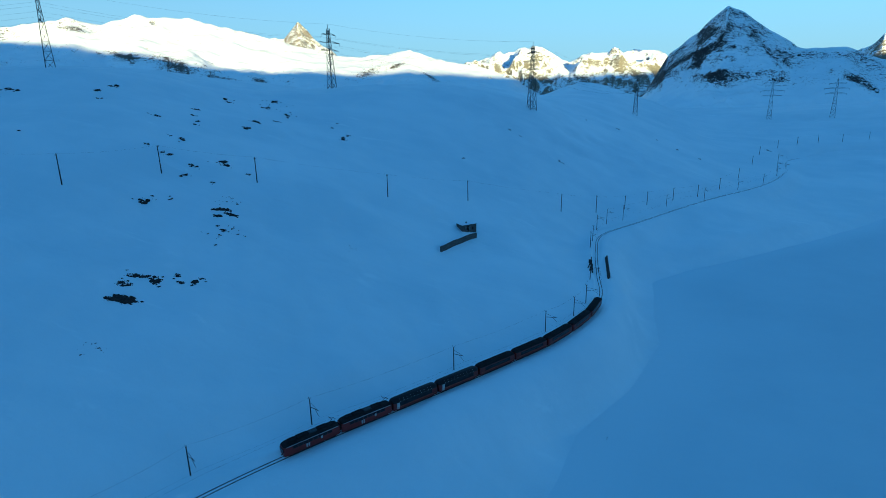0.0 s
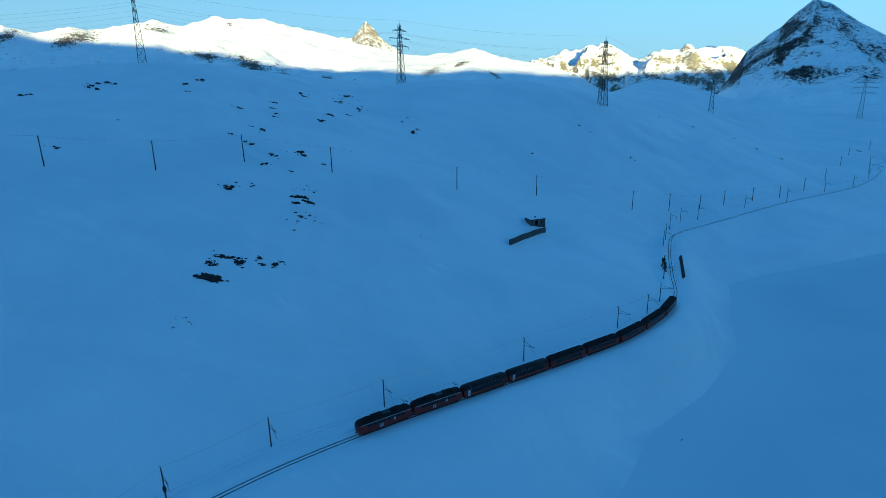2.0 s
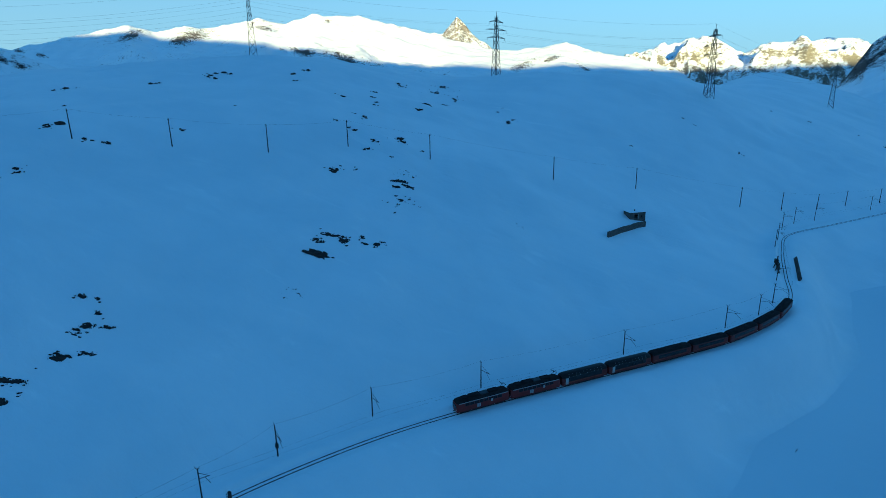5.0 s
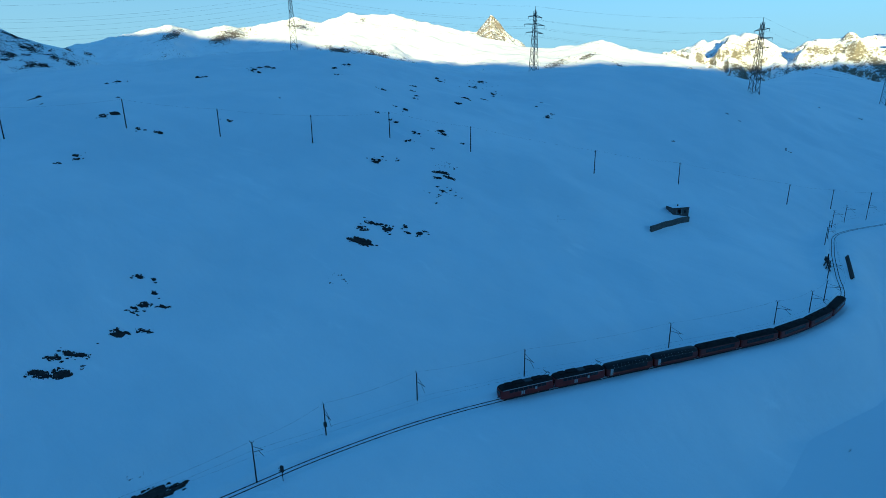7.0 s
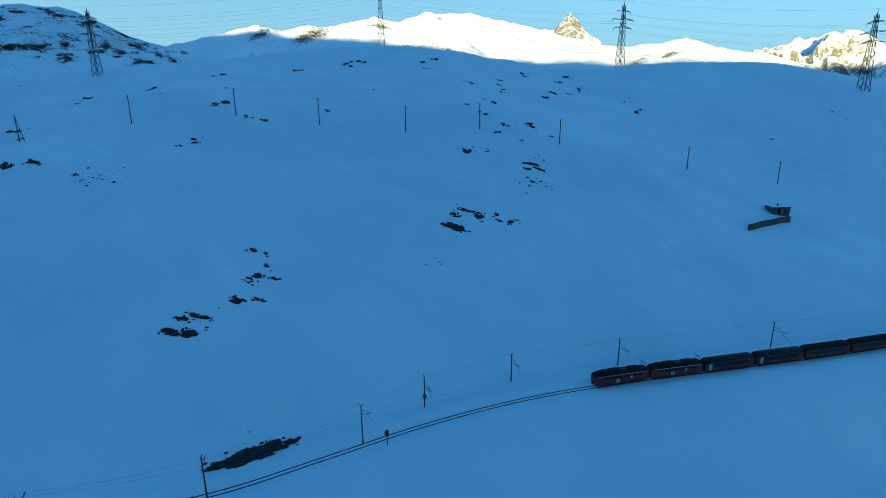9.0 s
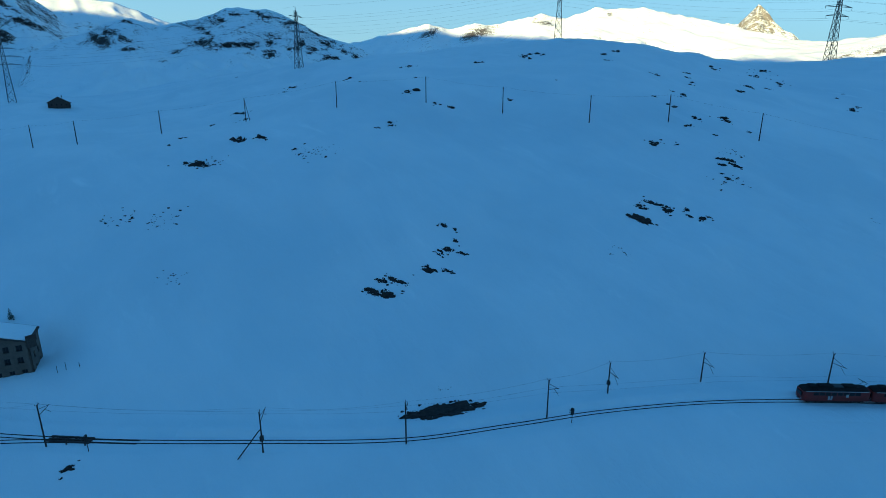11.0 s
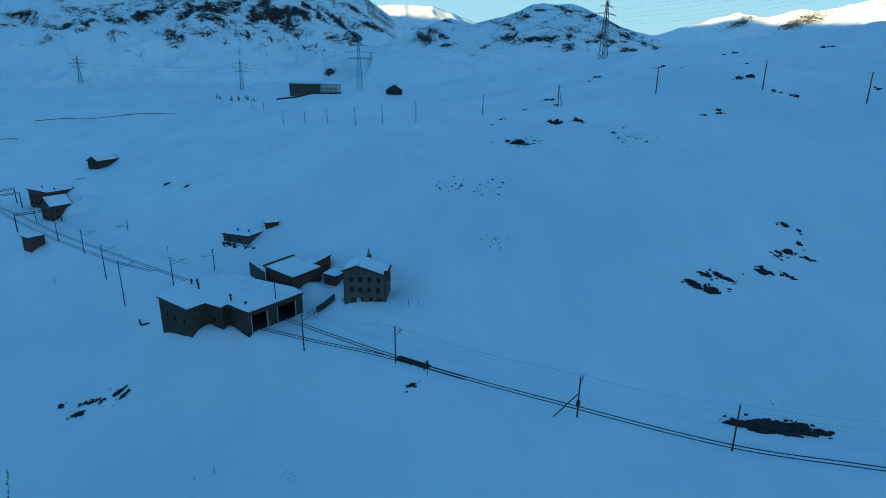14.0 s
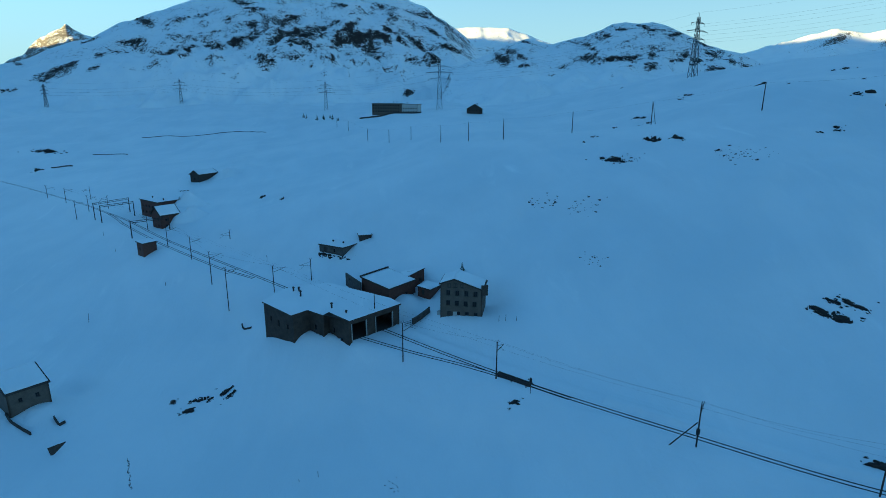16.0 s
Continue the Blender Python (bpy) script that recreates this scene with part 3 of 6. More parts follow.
# ---- railway ----
def at_track(s, side=0.0):
    """Place and bearing of the track s metres along it, side metres to its left."""
    i = min(max(int(round(s)), 1), len(TRACK) - 2)
    p, d = TRACK[i], TRACK[i + 1] - TRACK[i - 1]
    d = d / np.hypot(*d)
    return p[0] - d[1] * side, p[1] + d[0] * side, math.degrees(math.atan2(d[1], d[0]))


def along(x, y):
    """How far along the track the place nearest to x, y lies, and the way to it."""
    i = int(np.argmin(np.hypot(TRACK[:, 0] - x, TRACK[:, 1] - y)))
    return float(TRACK_S[i]), TRACK[i]


def ribbon(bm, pts, side, z0, z1, w):
    """A bar laid along a curve of points."""
    pts = np.asarray(pts, float)
    d = np.gradient(pts, axis=0)
    d = d / np.hypot(d[:, 0], d[:, 1])[:, None]
    n = np.stack([-d[:, 1], d[:, 0]], 1)
    rows = []
    for p, q in zip(pts, n):
        a, b = p + q * (side + w / 2), p + q * (side - w / 2)
        rows.append([bm.verts.new((a[0], a[1], z0)), bm.verts.new((a[0], a[1], z1)), bm.verts.new((b[0], b[1], z1)), bm.verts.new((b[0], b[1], z0))])
    for a, b in zip(rows, rows[1:]):
        for k in range(3):
            bm.faces.new((a[k], b[k], b[k + 1], a[k + 1]))


def lay_track(name, pts, label):
    """Two rails, each in the dark groove that the wheels keep free of snow."""
    top = empty(name, (0, 0, 0), label=label, category="railway", kind="structure")
    for side in (-0.52, 0.52):
        bm = bmesh.new()
        ribbon(bm, pts, side, RAIL_Z - 0.45, RAIL_Z - 0.04, 0.09)
        part("rail", bm, DARK, top, "dark steel rail")
        bm = bmesh.new()
        ribbon(bm, pts, side, RAIL_Z - 0.6, RAIL_Z - 0.105, 0.25)
        part("rail_groove", bm, BALLAST, top, "bare ballast beside the rail")
    return top


BALLAST = plain("wet_dark_ballast", (0.02, 0.018, 0.017), (0.07, 0.06, 0.055), 5, 0.9, 0, 0.6, 0.05)
WEATHERED = plain("weathered_dark_boards", (0.03, 0.024, 0.02), (0.075, 0.06, 0.05), 2.5, 0.85, 0, 0.4, 0.02)
PLASTER = plain("stained_grey_plaster", (0.082, 0.066, 0.052), (0.14, 0.113, 0.09), 0.5, 0.9, 0, 0.3, 0.02)
PALE = plain("pale_plaster", (0.40, 0.40, 0.38), (0.5, 0.49, 0.46), 0.4, 0.85)
GLASS = plain("dark_window_glass", (0.012, 0.012, 0.013), (0.022, 0.022, 0.024), 1.0, 0.22, 0, 0.02, 0.01, 0.3)
CREAM = plain("pale_painted_metal", (0.32, 0.32, 0.31), (0.45, 0.45, 0.44), 2, 0.5)
ROOFGREY = plain("sooty_grey_roof", (0.016, 0.015, 0.015), (0.04, 0.037, 0.035), 1.2, 0.75, 0.0)
GUTTER = plain("bare_aluminium", (0.35, 0.36, 0.37), (0.5, 0.5, 0.5), 3, 0.4, 0.7)
DARKRED = plain("deep_red_car_paint", (0.075, 0.010, 0.007), (0.12, 0.016, 0.011), 0.5, 0.45)
ORANGE = plain("faded_orange_stripe", (0.24, 0.07, 0.03), (0.32, 0.11, 0.05), 2, 0.5)
BLACK = plain("black_underframe", (0.012, 0.012, 0.012), (0.03, 0.028, 0.026), 2, 0.7)
BRICKRED = plain("rust_brown_boards", (0.075, 0.035, 0.025), (0.13, 0.06, 0.042), 1.5, 0.85, 0, 0.4, 0.02)

def snow_cutting(name, pts, label):
    """The bed that the plough keeps open: a level floor between soft banks of thrown snow, higher on the hill side."""
    d = np.gradient(pts, axis=0)
    d = d / np.hypot(d[:, 0], d[:, 1])[:, None]
    nrm = np.stack([-d[:, 1], d[:, 0]], 1)
    side = np.array([-8.5, -7, -5.8, -4.9, -4.2, -3.6, -3.1, -2.7, -2.3, -1.9, -1.4, 0, 1.4, 1.9, 2.3, 2.7, 3.1, 3.6, 4.2, 4.9, 5.8, 7, 8.5])
    p = pts[:, None, :] + nrm[:, None, :] * side[None, :, None]
    x, y, o = p[..., 0].ravel(), p[..., 1].ravel(), np.tile(side, len(pts))
    far = np.abs(o)
    wall = smooth((far - 1.5) / 1.3) * (1 - smooth((far - 2.9) / 3.4)) * np.where(o > 0, 0.75, 0.4) * (1 + 0.5 * lattice_noise(x, y, 6, 33))
    near = 1 - smooth((far - 2.6) / 4.6)
    z = (RAIL_Z - 0.14) * near + (height(x, y) + 0.08) * (1 - near) + wall - 0.4 * (far > 8)
    n, m = len(pts), len(side)
    idx = np.arange(n * m).reshape(n, m)
    q = np.stack([idx[:-1, :-1], idx[:-1, 1:], idx[1:, 1:], idx[1:, :-1]], -1).reshape(-1, 4)
    me = bpy.data.meshes.new(name)
    me.from_pydata(np.stack([x, y, z], 1).tolist(), [], q[:, ::-1].tolist())
    me.materials.append(SNOW)
    me.shade_smooth()
    tagged(new(name, me), label, "snow bank", kind="structure")


snow_cutting("ground_cutting", TRACK[int(along(-88, 13)[0]):-3:2], "ploughed snow bed with soft banks beside the rails")
lay_track("railway_track", TRACK[2:-3:2], "single metre-gauge track cleared through the snow")
lay_track("railway_loop", LOOP, "second station track beside the main line")
lay_track("railway_siding", SIDING, "second track that forks off into the shed")


# ---- train ----
SOOTROOF = plain("sooty_train_roof", (0.010, 0.009, 0.009), (0.030, 0.026, 0.025), 0.8, 0.9, 0, 0.3, 0.02, 0.1)
TINTED = plain("tinted_roof_glass", (0.010, 0.009, 0.010), (0.020, 0.018, 0.019), 1.0, 0.5, 0, 0.02, 0.01, 0.15)
def section(w, floor, wall, top, n=7):
    """Half-round roof over straight walls: the outline of a carriage, from one sill over the roof to the other."""
    pts = [(-w / 2, floor), (-w / 2, wall)]
    for k in range(1, n):
        a = math.pi * k / n
        pts.append((-w / 2 * math.cos(a) * (1.0 if k in (0, n) else 0.985), wall + (top - wall) * math.sin(a) ** 0.75))
    pts += [(w / 2, wall), (w / 2, floor)]
    return pts


def loft(bm, outline, stations):
    """A tube along x: the outline, shrunk and shifted by each station (x, scale across, drop of the top)."""
    rings = []
    for x, sc, drop in stations:
        rings.append([bm.verts.new((x, y * sc, z - drop * max(0, (z - 1.2) / 2.4))) for y, z in outline])
    for a, b in zip(rings, rings[1:]):
        for k in range(len(a) - 1):
            bm.faces.new((a[k], b[k], b[k + 1], a[k + 1]))
        bm.faces.new((a[-1], b[-1], b[0], a[0]))
    bm.faces.new(rings[0])
    bm.faces.new(rings[-1][::-1])


def carriage(kind, label):
    """kind: 'motor' with pantograph and cab, 'panorama' with tall glass, 'coach', 'van'."""
    top = empty("railcar" if kind == "motor" else "railway_carriage", (0, 0, 0), label=label, category="train carriage", group="carriages of the train")
    half = 7.2
    paint = RUST if kind == "motor" else DARKRED
    wall_top = 2.75 if kind == "panorama" else 2.95
    bm = bmesh.new()
    loft(bm, [(-1.33, 0.75), (-1.36, 1.3), (-1.34, wall_top), (1.34, wall_top), (1.36, 1.3), (1.33, 0.75)],
         [(-half, 0.86, 0.0), (-half + 0.35, 0.97, 0), (-half + 0.8, 1, 0), (half - 0.8, 1, 0), (half - 0.35, 0.97, 0), (half, 0.86, 0)])
    body = part("body", bm, paint, top)
    bm = bmesh.new()
    roof = section(2.72, wall_top + 0.02, wall_top + 0.1, 3.72)
    loft(bm, roof, [(-half + 0.05, 0.82, 0.45), (-half + 0.5, 0.97, 0.12), (-half + 1.1, 1, 0), (half - 1.1, 1, 0), (half - 0.5, 0.97, 0.12), (half - 0.05, 0.82, 0.45)])
    part("roof", bm, TINTED if kind == "panorama" else SOOTROOF, top, "tinted glass upper side" if kind == "panorama" else "sooty grey roof", True)
    for sy in (-1, 1):
        bm = bmesh.new()
        box(bm, -half + 0.5, sy * 1.37 - 0.03, wall_top - 0.02, half - 0.5, sy * 1.37 + 0.03, wall_top + 0.12)
        part("gutter", bm, GUTTER if kind == "motor" else BLACK, top, "pale gutter strip along the eaves" if kind == "motor" else "")
        bm = bmesh.new()
        box(bm, -half + 0.6, sy * 1.365 - 0.012, 1.32, half - 0.6, sy * 1.365 + 0.012, 1.40)
        part("waist_stripe", bm, ORANGE if kind != "motor" else DARKRED, body, "thin orange stripe" if kind != "motor" else "")
    # windows, set back in dark rubber frames
    n, w, z0, z1 = {"motor": (8, 1.05, 2.12, 2.74), "panorama": (9, 1.35, 1.65, 2.68), "coach": (10, 1.0, 1.7, 2.6), "van": (3, 0.9, 1.9, 2.5)}[kind]
    for sy in (-1, 1):
        for k in range(n):
            x = -half + 2.1 + (k + 0.5) * (2 * half - 4.2) / n
            bm = bmesh.new()
            box(bm, x - w / 2 - 0.06, sy * 1.345 - 0.02, z0 - 0.06, x + w / 2 + 0.06, sy * 1.345 + 0.02, z1 + 0.06)
            win = part("window", bm, BLACK, body)
            bm = bmesh.new()
            box(bm, x - w / 2, sy * 1.352 - 0.022, z0, x + w / 2, sy * 1.352 + 0.022, z1)
            part("pane", bm, GLASS, win, "dark glass pane")
        for x in (-half + 1.45, half - 1.45) if kind != "motor" else (-half + 1.5, 0.35):
            pale = kind == "panorama" and x < 0
            bm = bmesh.new()
            box(bm, x - 0.42, sy * 1.352 - 0.02, 0.95, x + 0.42, sy * 1.352 + 0.02, 2.7)
            part("door", bm, CREAM if pale else paint, body, "pale entrance door" if pale else "")
        if kind == "motor":
            bm = bmesh.new()
            box(bm, 2.0, sy * 1.362 - 0.015, 1.65, 2.55, sy * 1.362 + 0.015, 2.35)
            part("number_board", bm, CREAM, body, "white board on the car side")
            for x in (-1.6, -1.05):
                bm = bmesh.new()
                box(bm, x - 0.2, sy * 1.366 - 0.015, 1.0, x + 0.2, sy * 1.366 + 0.015, 1.95)
                part("side_grille", bm, GUTTER, body, "pale grey panel on the car side")
        if kind == "panorama":
            for k in range(10):
                x = -half + 2.1 + k * (2 * half - 4.2) / 9
                bm = bmesh.new()
                beam(bm, (x, sy * 1.36, wall_top + 0.1), (x, sy * 0.98, 3.5), 0.09)
                part("roof_rib", bm, CREAM, top, "pale rib between the roof windows")
    # running gear
    for bx in (-4.7, 4.7):
        bm = bmesh.new()
        box(bm, bx - 1.5, -1.05, 0.35, bx + 1.5, 1.05, 0.75)
        bogie = part("bogie", bm, BLACK, top)
        for ax in (-0.95, 0.95):
            for sy in (-0.55, 0.55):
                bm = bmesh.new()
                beam(bm, (bx + ax, sy - 0.06, 0.38), (bx + ax, sy + 0.06, 0.38), 0.76, sides=14)
                part("wheel", bm, BLACK, bogie)
    bm = bmesh.new()
    box(bm, -3.0, -1.1, 0.3, 3.0, 1.1, 0.76)
    part("equipment_box", bm, BLACK, top)
    for sx in (-1, 1):
        bm = bmesh.new()
        beam(bm, (sx * half, 0, 0.85), (sx * (half + 0.4), 0, 0.85), 0.28, sides=10)
        part("coupler", bm, BLACK, top)
        bm = bmesh.new()
        box(bm, sx * half - 0.2, -0.55, 0.95, sx * half + 0.33 * sx + 0.16, 0.55, 2.85) if kind != "motor" else box(bm, sx * half - 0.2, -0.9, 1.75, sx * half + 0.06 * sx, 0.9, 2.6)
        part("gangway" if kind != "motor" else "cab_window", bm, BLACK if kind != "motor" else GLASS, top)
    if kind == "motor":
        for sx in (-1,):
            for sy in (-0.8, 0.8):
                bm = bmesh.new()
                beam(bm, (sx * half - 0.06, sy, 1.15), (sx * half + 0.1, sy, 1.15), 0.24, sides=10)
                part("headlight", bm, CREAM, body, "round pale headlight")
        for x0, x1, z1, casing in ((-5.6, -3.9, 3.92, SOOTROOF), (-3.5, -0.6, 4.02, SOOTROOF), (-0.4, 1.6, 3.9, STEEL), (1.8, 4.4, 3.98, SOOTROOF)):
            bm = bmesh.new()
            box(bm, x0, -0.72, 3.55, x1, 0.72, z1)
            bmesh.ops.bevel(bm, geom=bm.edges[:], offset=0.07, segments=1, affect="EDGES")
            part("roof_resistor", bm, casing, top, "pale grey casing on the roof" if casing is STEEL else "sooty resistor casing on the roof")
        for x in (4.6, 4.9, 5.2):
            bm = bmesh.new()
            beam(bm, (x, -0.5, 3.6), (x, -0.5, 4.25), 0.16, 0.1, 6)
            part("roof_insulator", bm, BLACK, top)
        bm = bmesh.new()
        for sy in (-0.55, 0.55):
            beam(bm, (5.3, sy, 3.75), (6.6, sy * 0.8, 4.55), 0.06)
            beam(bm, (6.6, sy * 0.8, 4.55), (5.4, sy * 0.6, 5.15), 0.05)
        beam(bm, (5.4, -0.75, 5.15), (5.4, 0.75, 5.15), 0.08)
        beam(bm, (6.6, -0.5, 4.55), (6.6, 0.5, 4.55), 0.06)
        part("pantograph", bm, BLACK, top, "folding current collector")
    elif kind != "panorama":
        for x in (-4.0, 0.0, 4.0):
            bm = bmesh.new()
            box(bm, x - 0.5, -0.25, 3.6, x + 0.5, 0.25, 3.84)
            part("roof_vent", bm, SOOTROOF, top)
    return top


TRAIN_S = along(-17.9, 126.3)[0]
TRAIN = ["motor", "motor", "panorama", "panorama", "coach", "coach", "coach", "coach", "coach"]
PROTO = {}
LABELS = {"motor": "dark red electric railcar with a sooty roof and pale gutter", "panorama": "red panorama carriage with tall curved dark glazing", "coach": "dark red passenger coach with a grey roof"}
for k, kind in enumerate(TRAIN):
    x, y, b = at_track(TRAIN_S + 7.4 + k * 14.95)
    m = pose(x, y, RAIL_Z - 0.02, 0, 0, b)
    if kind not in PROTO:
        PROTO[kind] = carriage(kind, LABELS[kind])
        PROTO[kind].matrix_basis = m
    else:
        copy_thing(PROTO[kind], m)


# ---- masts and wires of the railway ----
def catenary_mast(x, y, high, twin=False):
    s, near = along(x, y)
    way = Vector((near[0] - x, near[1] - y))
    far = way.length
    turn = math.degrees(math.atan2(way.y, way.x))
    z = land(x, y) - 0.6
    top = empty("catenary_mast", (x, y, z), turn, "brown steel catenary mast beside the railway", "mast", "masts of the railway")
    zt = RAIL_Z + high - z
    bm = bmesh.new()
    beam(bm, (0, 0, 0), (0, 0, zt), 0.34, 0.24, 6)
    part("pole", bm, TIMBER, top)
    reach = min(max(far, 2.2), 4.5)
    bm = bmesh.new()
    beam(bm, (0, 0, zt - 2.2), (reach, 0, zt - 1.3), 0.09)
    beam(bm, (0, 0, zt - 0.9), (reach * 0.9, 0, zt - 1.35), 0.06)
    beam(bm, (reach * 0.55, 0, zt - 1.7), (reach, 0, zt - 2.9), 0.06)
    part("bracket_arm", bm, TIMBER, top)
    for dx in (-0.45, 0.35):
        bm = bmesh.new()
        beam(bm, (dx * 0.3, 0, zt - 0.12), (dx, 0, zt + 0.16), 0.08)
        beam(bm, (dx, 0, zt + 0.1), (dx, 0, zt + 0.42), 0.13, 0.07, 6)
        part("insulator", bm, DARK, top)
    if twin:
        bm = bmesh.new()
        box(bm, -0.35, -0.3, zt * 0.35, 0.35, 0.3, zt * 0.35 + 0.9)
        part("switch_box", bm, ROOFGREY, top, "grey box fixed to the mast")
    return Vector((x, y, RAIL_Z + high)), s


MASTS = [(-333, -230), (-305, -202), (-224, -127), (-204, -110), (-181, -95), (-163, -69), (-113, -27), (-101, -6), (-73, 26), (-59, 49), (-48, 77), (-46, 95), (-35.5, 116), (-17, 139), (13.5, 173.5), (40, 206), (50, 221), (55, 235), (58, 262), (61, 316), (63, 330), (67, 358), (74, 375), (85, 387), (118, 427), (150, 459), (185, 502), (214, 535), (240, 581), (254, 622), (276, 684)]
tops = [catenary_mast(x, y, 7.7 if 80 < y < 300 else 8.9, i in (8, 11)) for i, (x, y) in enumerate(MASTS)]


def strand(bm, a, b, sag, w, n=8):
    pts = [a.lerp(b, k / n) - Vector((0, 0, sag * 4 * (k / n) * (1 - k / n))) for k in range(n + 1)]
    for p, q in zip(pts, pts[1:]):
        beam(bm, p, q, w, sides=3)


line = empty("overhead_line", (0, 0, 0), label="thin overhead wires strung between the railway masts", category="wire", kind="structure")
bm = bmesh.new()
for (a, _), (b, _) in zip(tops, tops[1:]):
    strand(bm, a + Vector((0, 0, 0.3)), b + Vector((0, 0, 0.3)), 0.7, 0.026)
part("feeder_wire", bm, DARK, line)
for nm, dz, sag, w in (("messenger_wire", 1.45, 0.6, 0.022), ("contact_wire", 2.75, 0.05, 0.022)):
    bm = bmesh.new()
    for (a, s), (b, t) in zip(tops, tops[1:]):
        pa, pb = at_track(s), at_track(t)
        steps = max(1, int((t - s) / 12))
        last = None
        for k in range(steps + 1):
            u = k / steps
            px, py, _b = at_track(s + (t - s) * u)
            p = Vector((px, py, a.z * (1 - u) + b.z * u - dz - sag * 4 * u * (1 - u)))
            if last is not None:
                beam(bm, last, p, w, sides=3)
            last = p
    part(nm, bm, DARK, line)

# braced mast by the line and the switch gear
bm = bmesh.new()
beam(bm, (-73.1, 25.8, RAIL_Z + 5.2), (-74.4, 21.4, land(-74.4, 21.4) - 0.3), 0.22, 0.26, 6)
tagged(part("mast_brace", bm, TIMBER), "slanting timber brace against a railway mast", "brace")


def signal_post(x, y):
    z = land(x, y)
    top = empty("railway_signal", (x, y, z - 0.3), label="short dark railway signal with two lamp heads", category="signal")
    bm = bmesh.new()
    beam(bm, (0, 0, 0), (0, 0, 3.2), 0.16, 0.14, 6)
    part("post", bm, DARK, top)
    bm = bmesh.new()
    box(bm, -0.35, -0.22, 2.5, 0.35, 0.22, 3.9)
    bmesh.ops.bevel(bm, geom=bm.edges[:], offset=0.08, segments=2, affect="EDGES")
    head = part("signal_head", bm, BLACK, top)
    for dz in (2.9, 3.45):
        bm = bmesh.new()
        beam(bm, (-0.3, -0.3, dz), (-0.42, -0.42, dz), 0.26, sides=8)
        part("lamp", bm, DARK, head)


signal_post(-43.5, 79.5)
signal_post(-93.8, 0.2)


def points_machine():
    """The dark covered switch where the siding leaves the line."""
    s, _p = along(-100, -2.2)
    x, y, b = at_track(s)
    top = empty("track_switch", (x, y, RAIL_Z), b, "dark snow-free track switch with its heating boxes", "railway switch")
    for side in (-0.9, -0.2, 0.55):
        bm = bmesh.new()
        box(bm, -4.4, side - 0.16, -0.25, 4.4, side + 0.16, 0.14)
        part("switch_blade", bm, BALLAST, top)
    for dx in (0.2, 4.0):
        bm = bmesh.new()
        beam(bm, (dx, -1.6, -0.6), (dx, -1.6, 0.9), 0.3, 0.24, 6)
        part("heater_post", bm, DARK, top)
    for k in range(6):
        bm = bmesh.new()
        box(bm, -4 + k * 1.6 - 0.12, -1.1, -0.3, -4 + k * 1.6 + 0.12, 0.9, 0.05)
        part("tie_bar", bm, TIMBER, top)


points_machine()


# ---- lattice pylons and telegraph poles ----
def lattice_pylon(x, y, high, turn, label):
    z = land(x, y) - 1.0
    top = empty("lattice_pylon", (x, y, z), turn, label, "pylon", "pylons of the power line")
    b, t = high * 0.055, high * 0.017
    bays = 8
    rr = lambda u: b + (t - b) * min(1, u * 1.08)
    bm = bmesh.new()
    for sx in (-1, 1):
        for sy in (-1, 1):
            for k in range(bays):
                u, v = k / bays, (k + 1) / bays
                beam(bm, (sx * rr(u), sy * rr(u), u * high * 0.93), (sx * rr(v), sy * rr(v), v * high * 0.93), 0.30)
    part("leg_frame", bm, STEEL, top)
    bm = bmesh.new()
    for k in range(bays):
        u, v = k / bays, (k + 1) / bays
        p, q = rr(u), rr(v)
        for c in range(4):
            e = [(-1, -1), (1, -1), (1, 1), (-1, 1)]
            (ax, ay), (cx, cy) = e[c], e[(c + 1) % 4]
            beam(bm, (ax * p, ay * p, u * high * 0.93), (cx * q, cy * q, v * high * 0.93), 0.15)
            beam(bm, (cx * p, cy * p, u * high * 0.93), (ax * q, ay * q, v * high * 0.93), 0.15)
            beam(bm, (ax * q, ay * q, v * high * 0.93), (cx * q, cy * q, v * high * 0.93), 0.13)
    part("bracing", bm, STEEL, top)
    bm = bmesh.new()
    beam(bm, (0, 0, high * 0.9), (0, 0, high), 0.5, 0.12)
    part("peak", bm, STEEL, top)
    ends = []
    for zz, reach in ((0.84, 0.17), (0.72, 0.26), (0.60, 0.22)):
        bm = bmesh.new()
        h = zz * high
        beam(bm, (-reach * high, 0, h), (reach * high, 0, h), 0.36)
        arm = part("crossarm", bm, STEEL, top)
        for sx in (-1, 1):
            for sy in (-1, 1):
                bm = bmesh.new()
                beam(bm, (0, sy * rr(zz), h + 1.6), (sx * reach * high, 0, h), 0.22)
                part("arm_strut", bm, STEEL, arm)
        for sx in (-1, 1):
            bm = bmesh.new()
            beam(bm, (sx * reach * high, 0, h), (sx * reach * high, 0, h - 2.0), 0.26, 0.16, 6)
            part("insulator_string", bm, DARK, arm)
            ends.append(Vector((sx * reach * high, 0, h - 2.0)))
    m = pose(x, y, z, 0, 0, turn)
    return [m @ e for e in ends] + [m @ Vector((0, 0, high))]


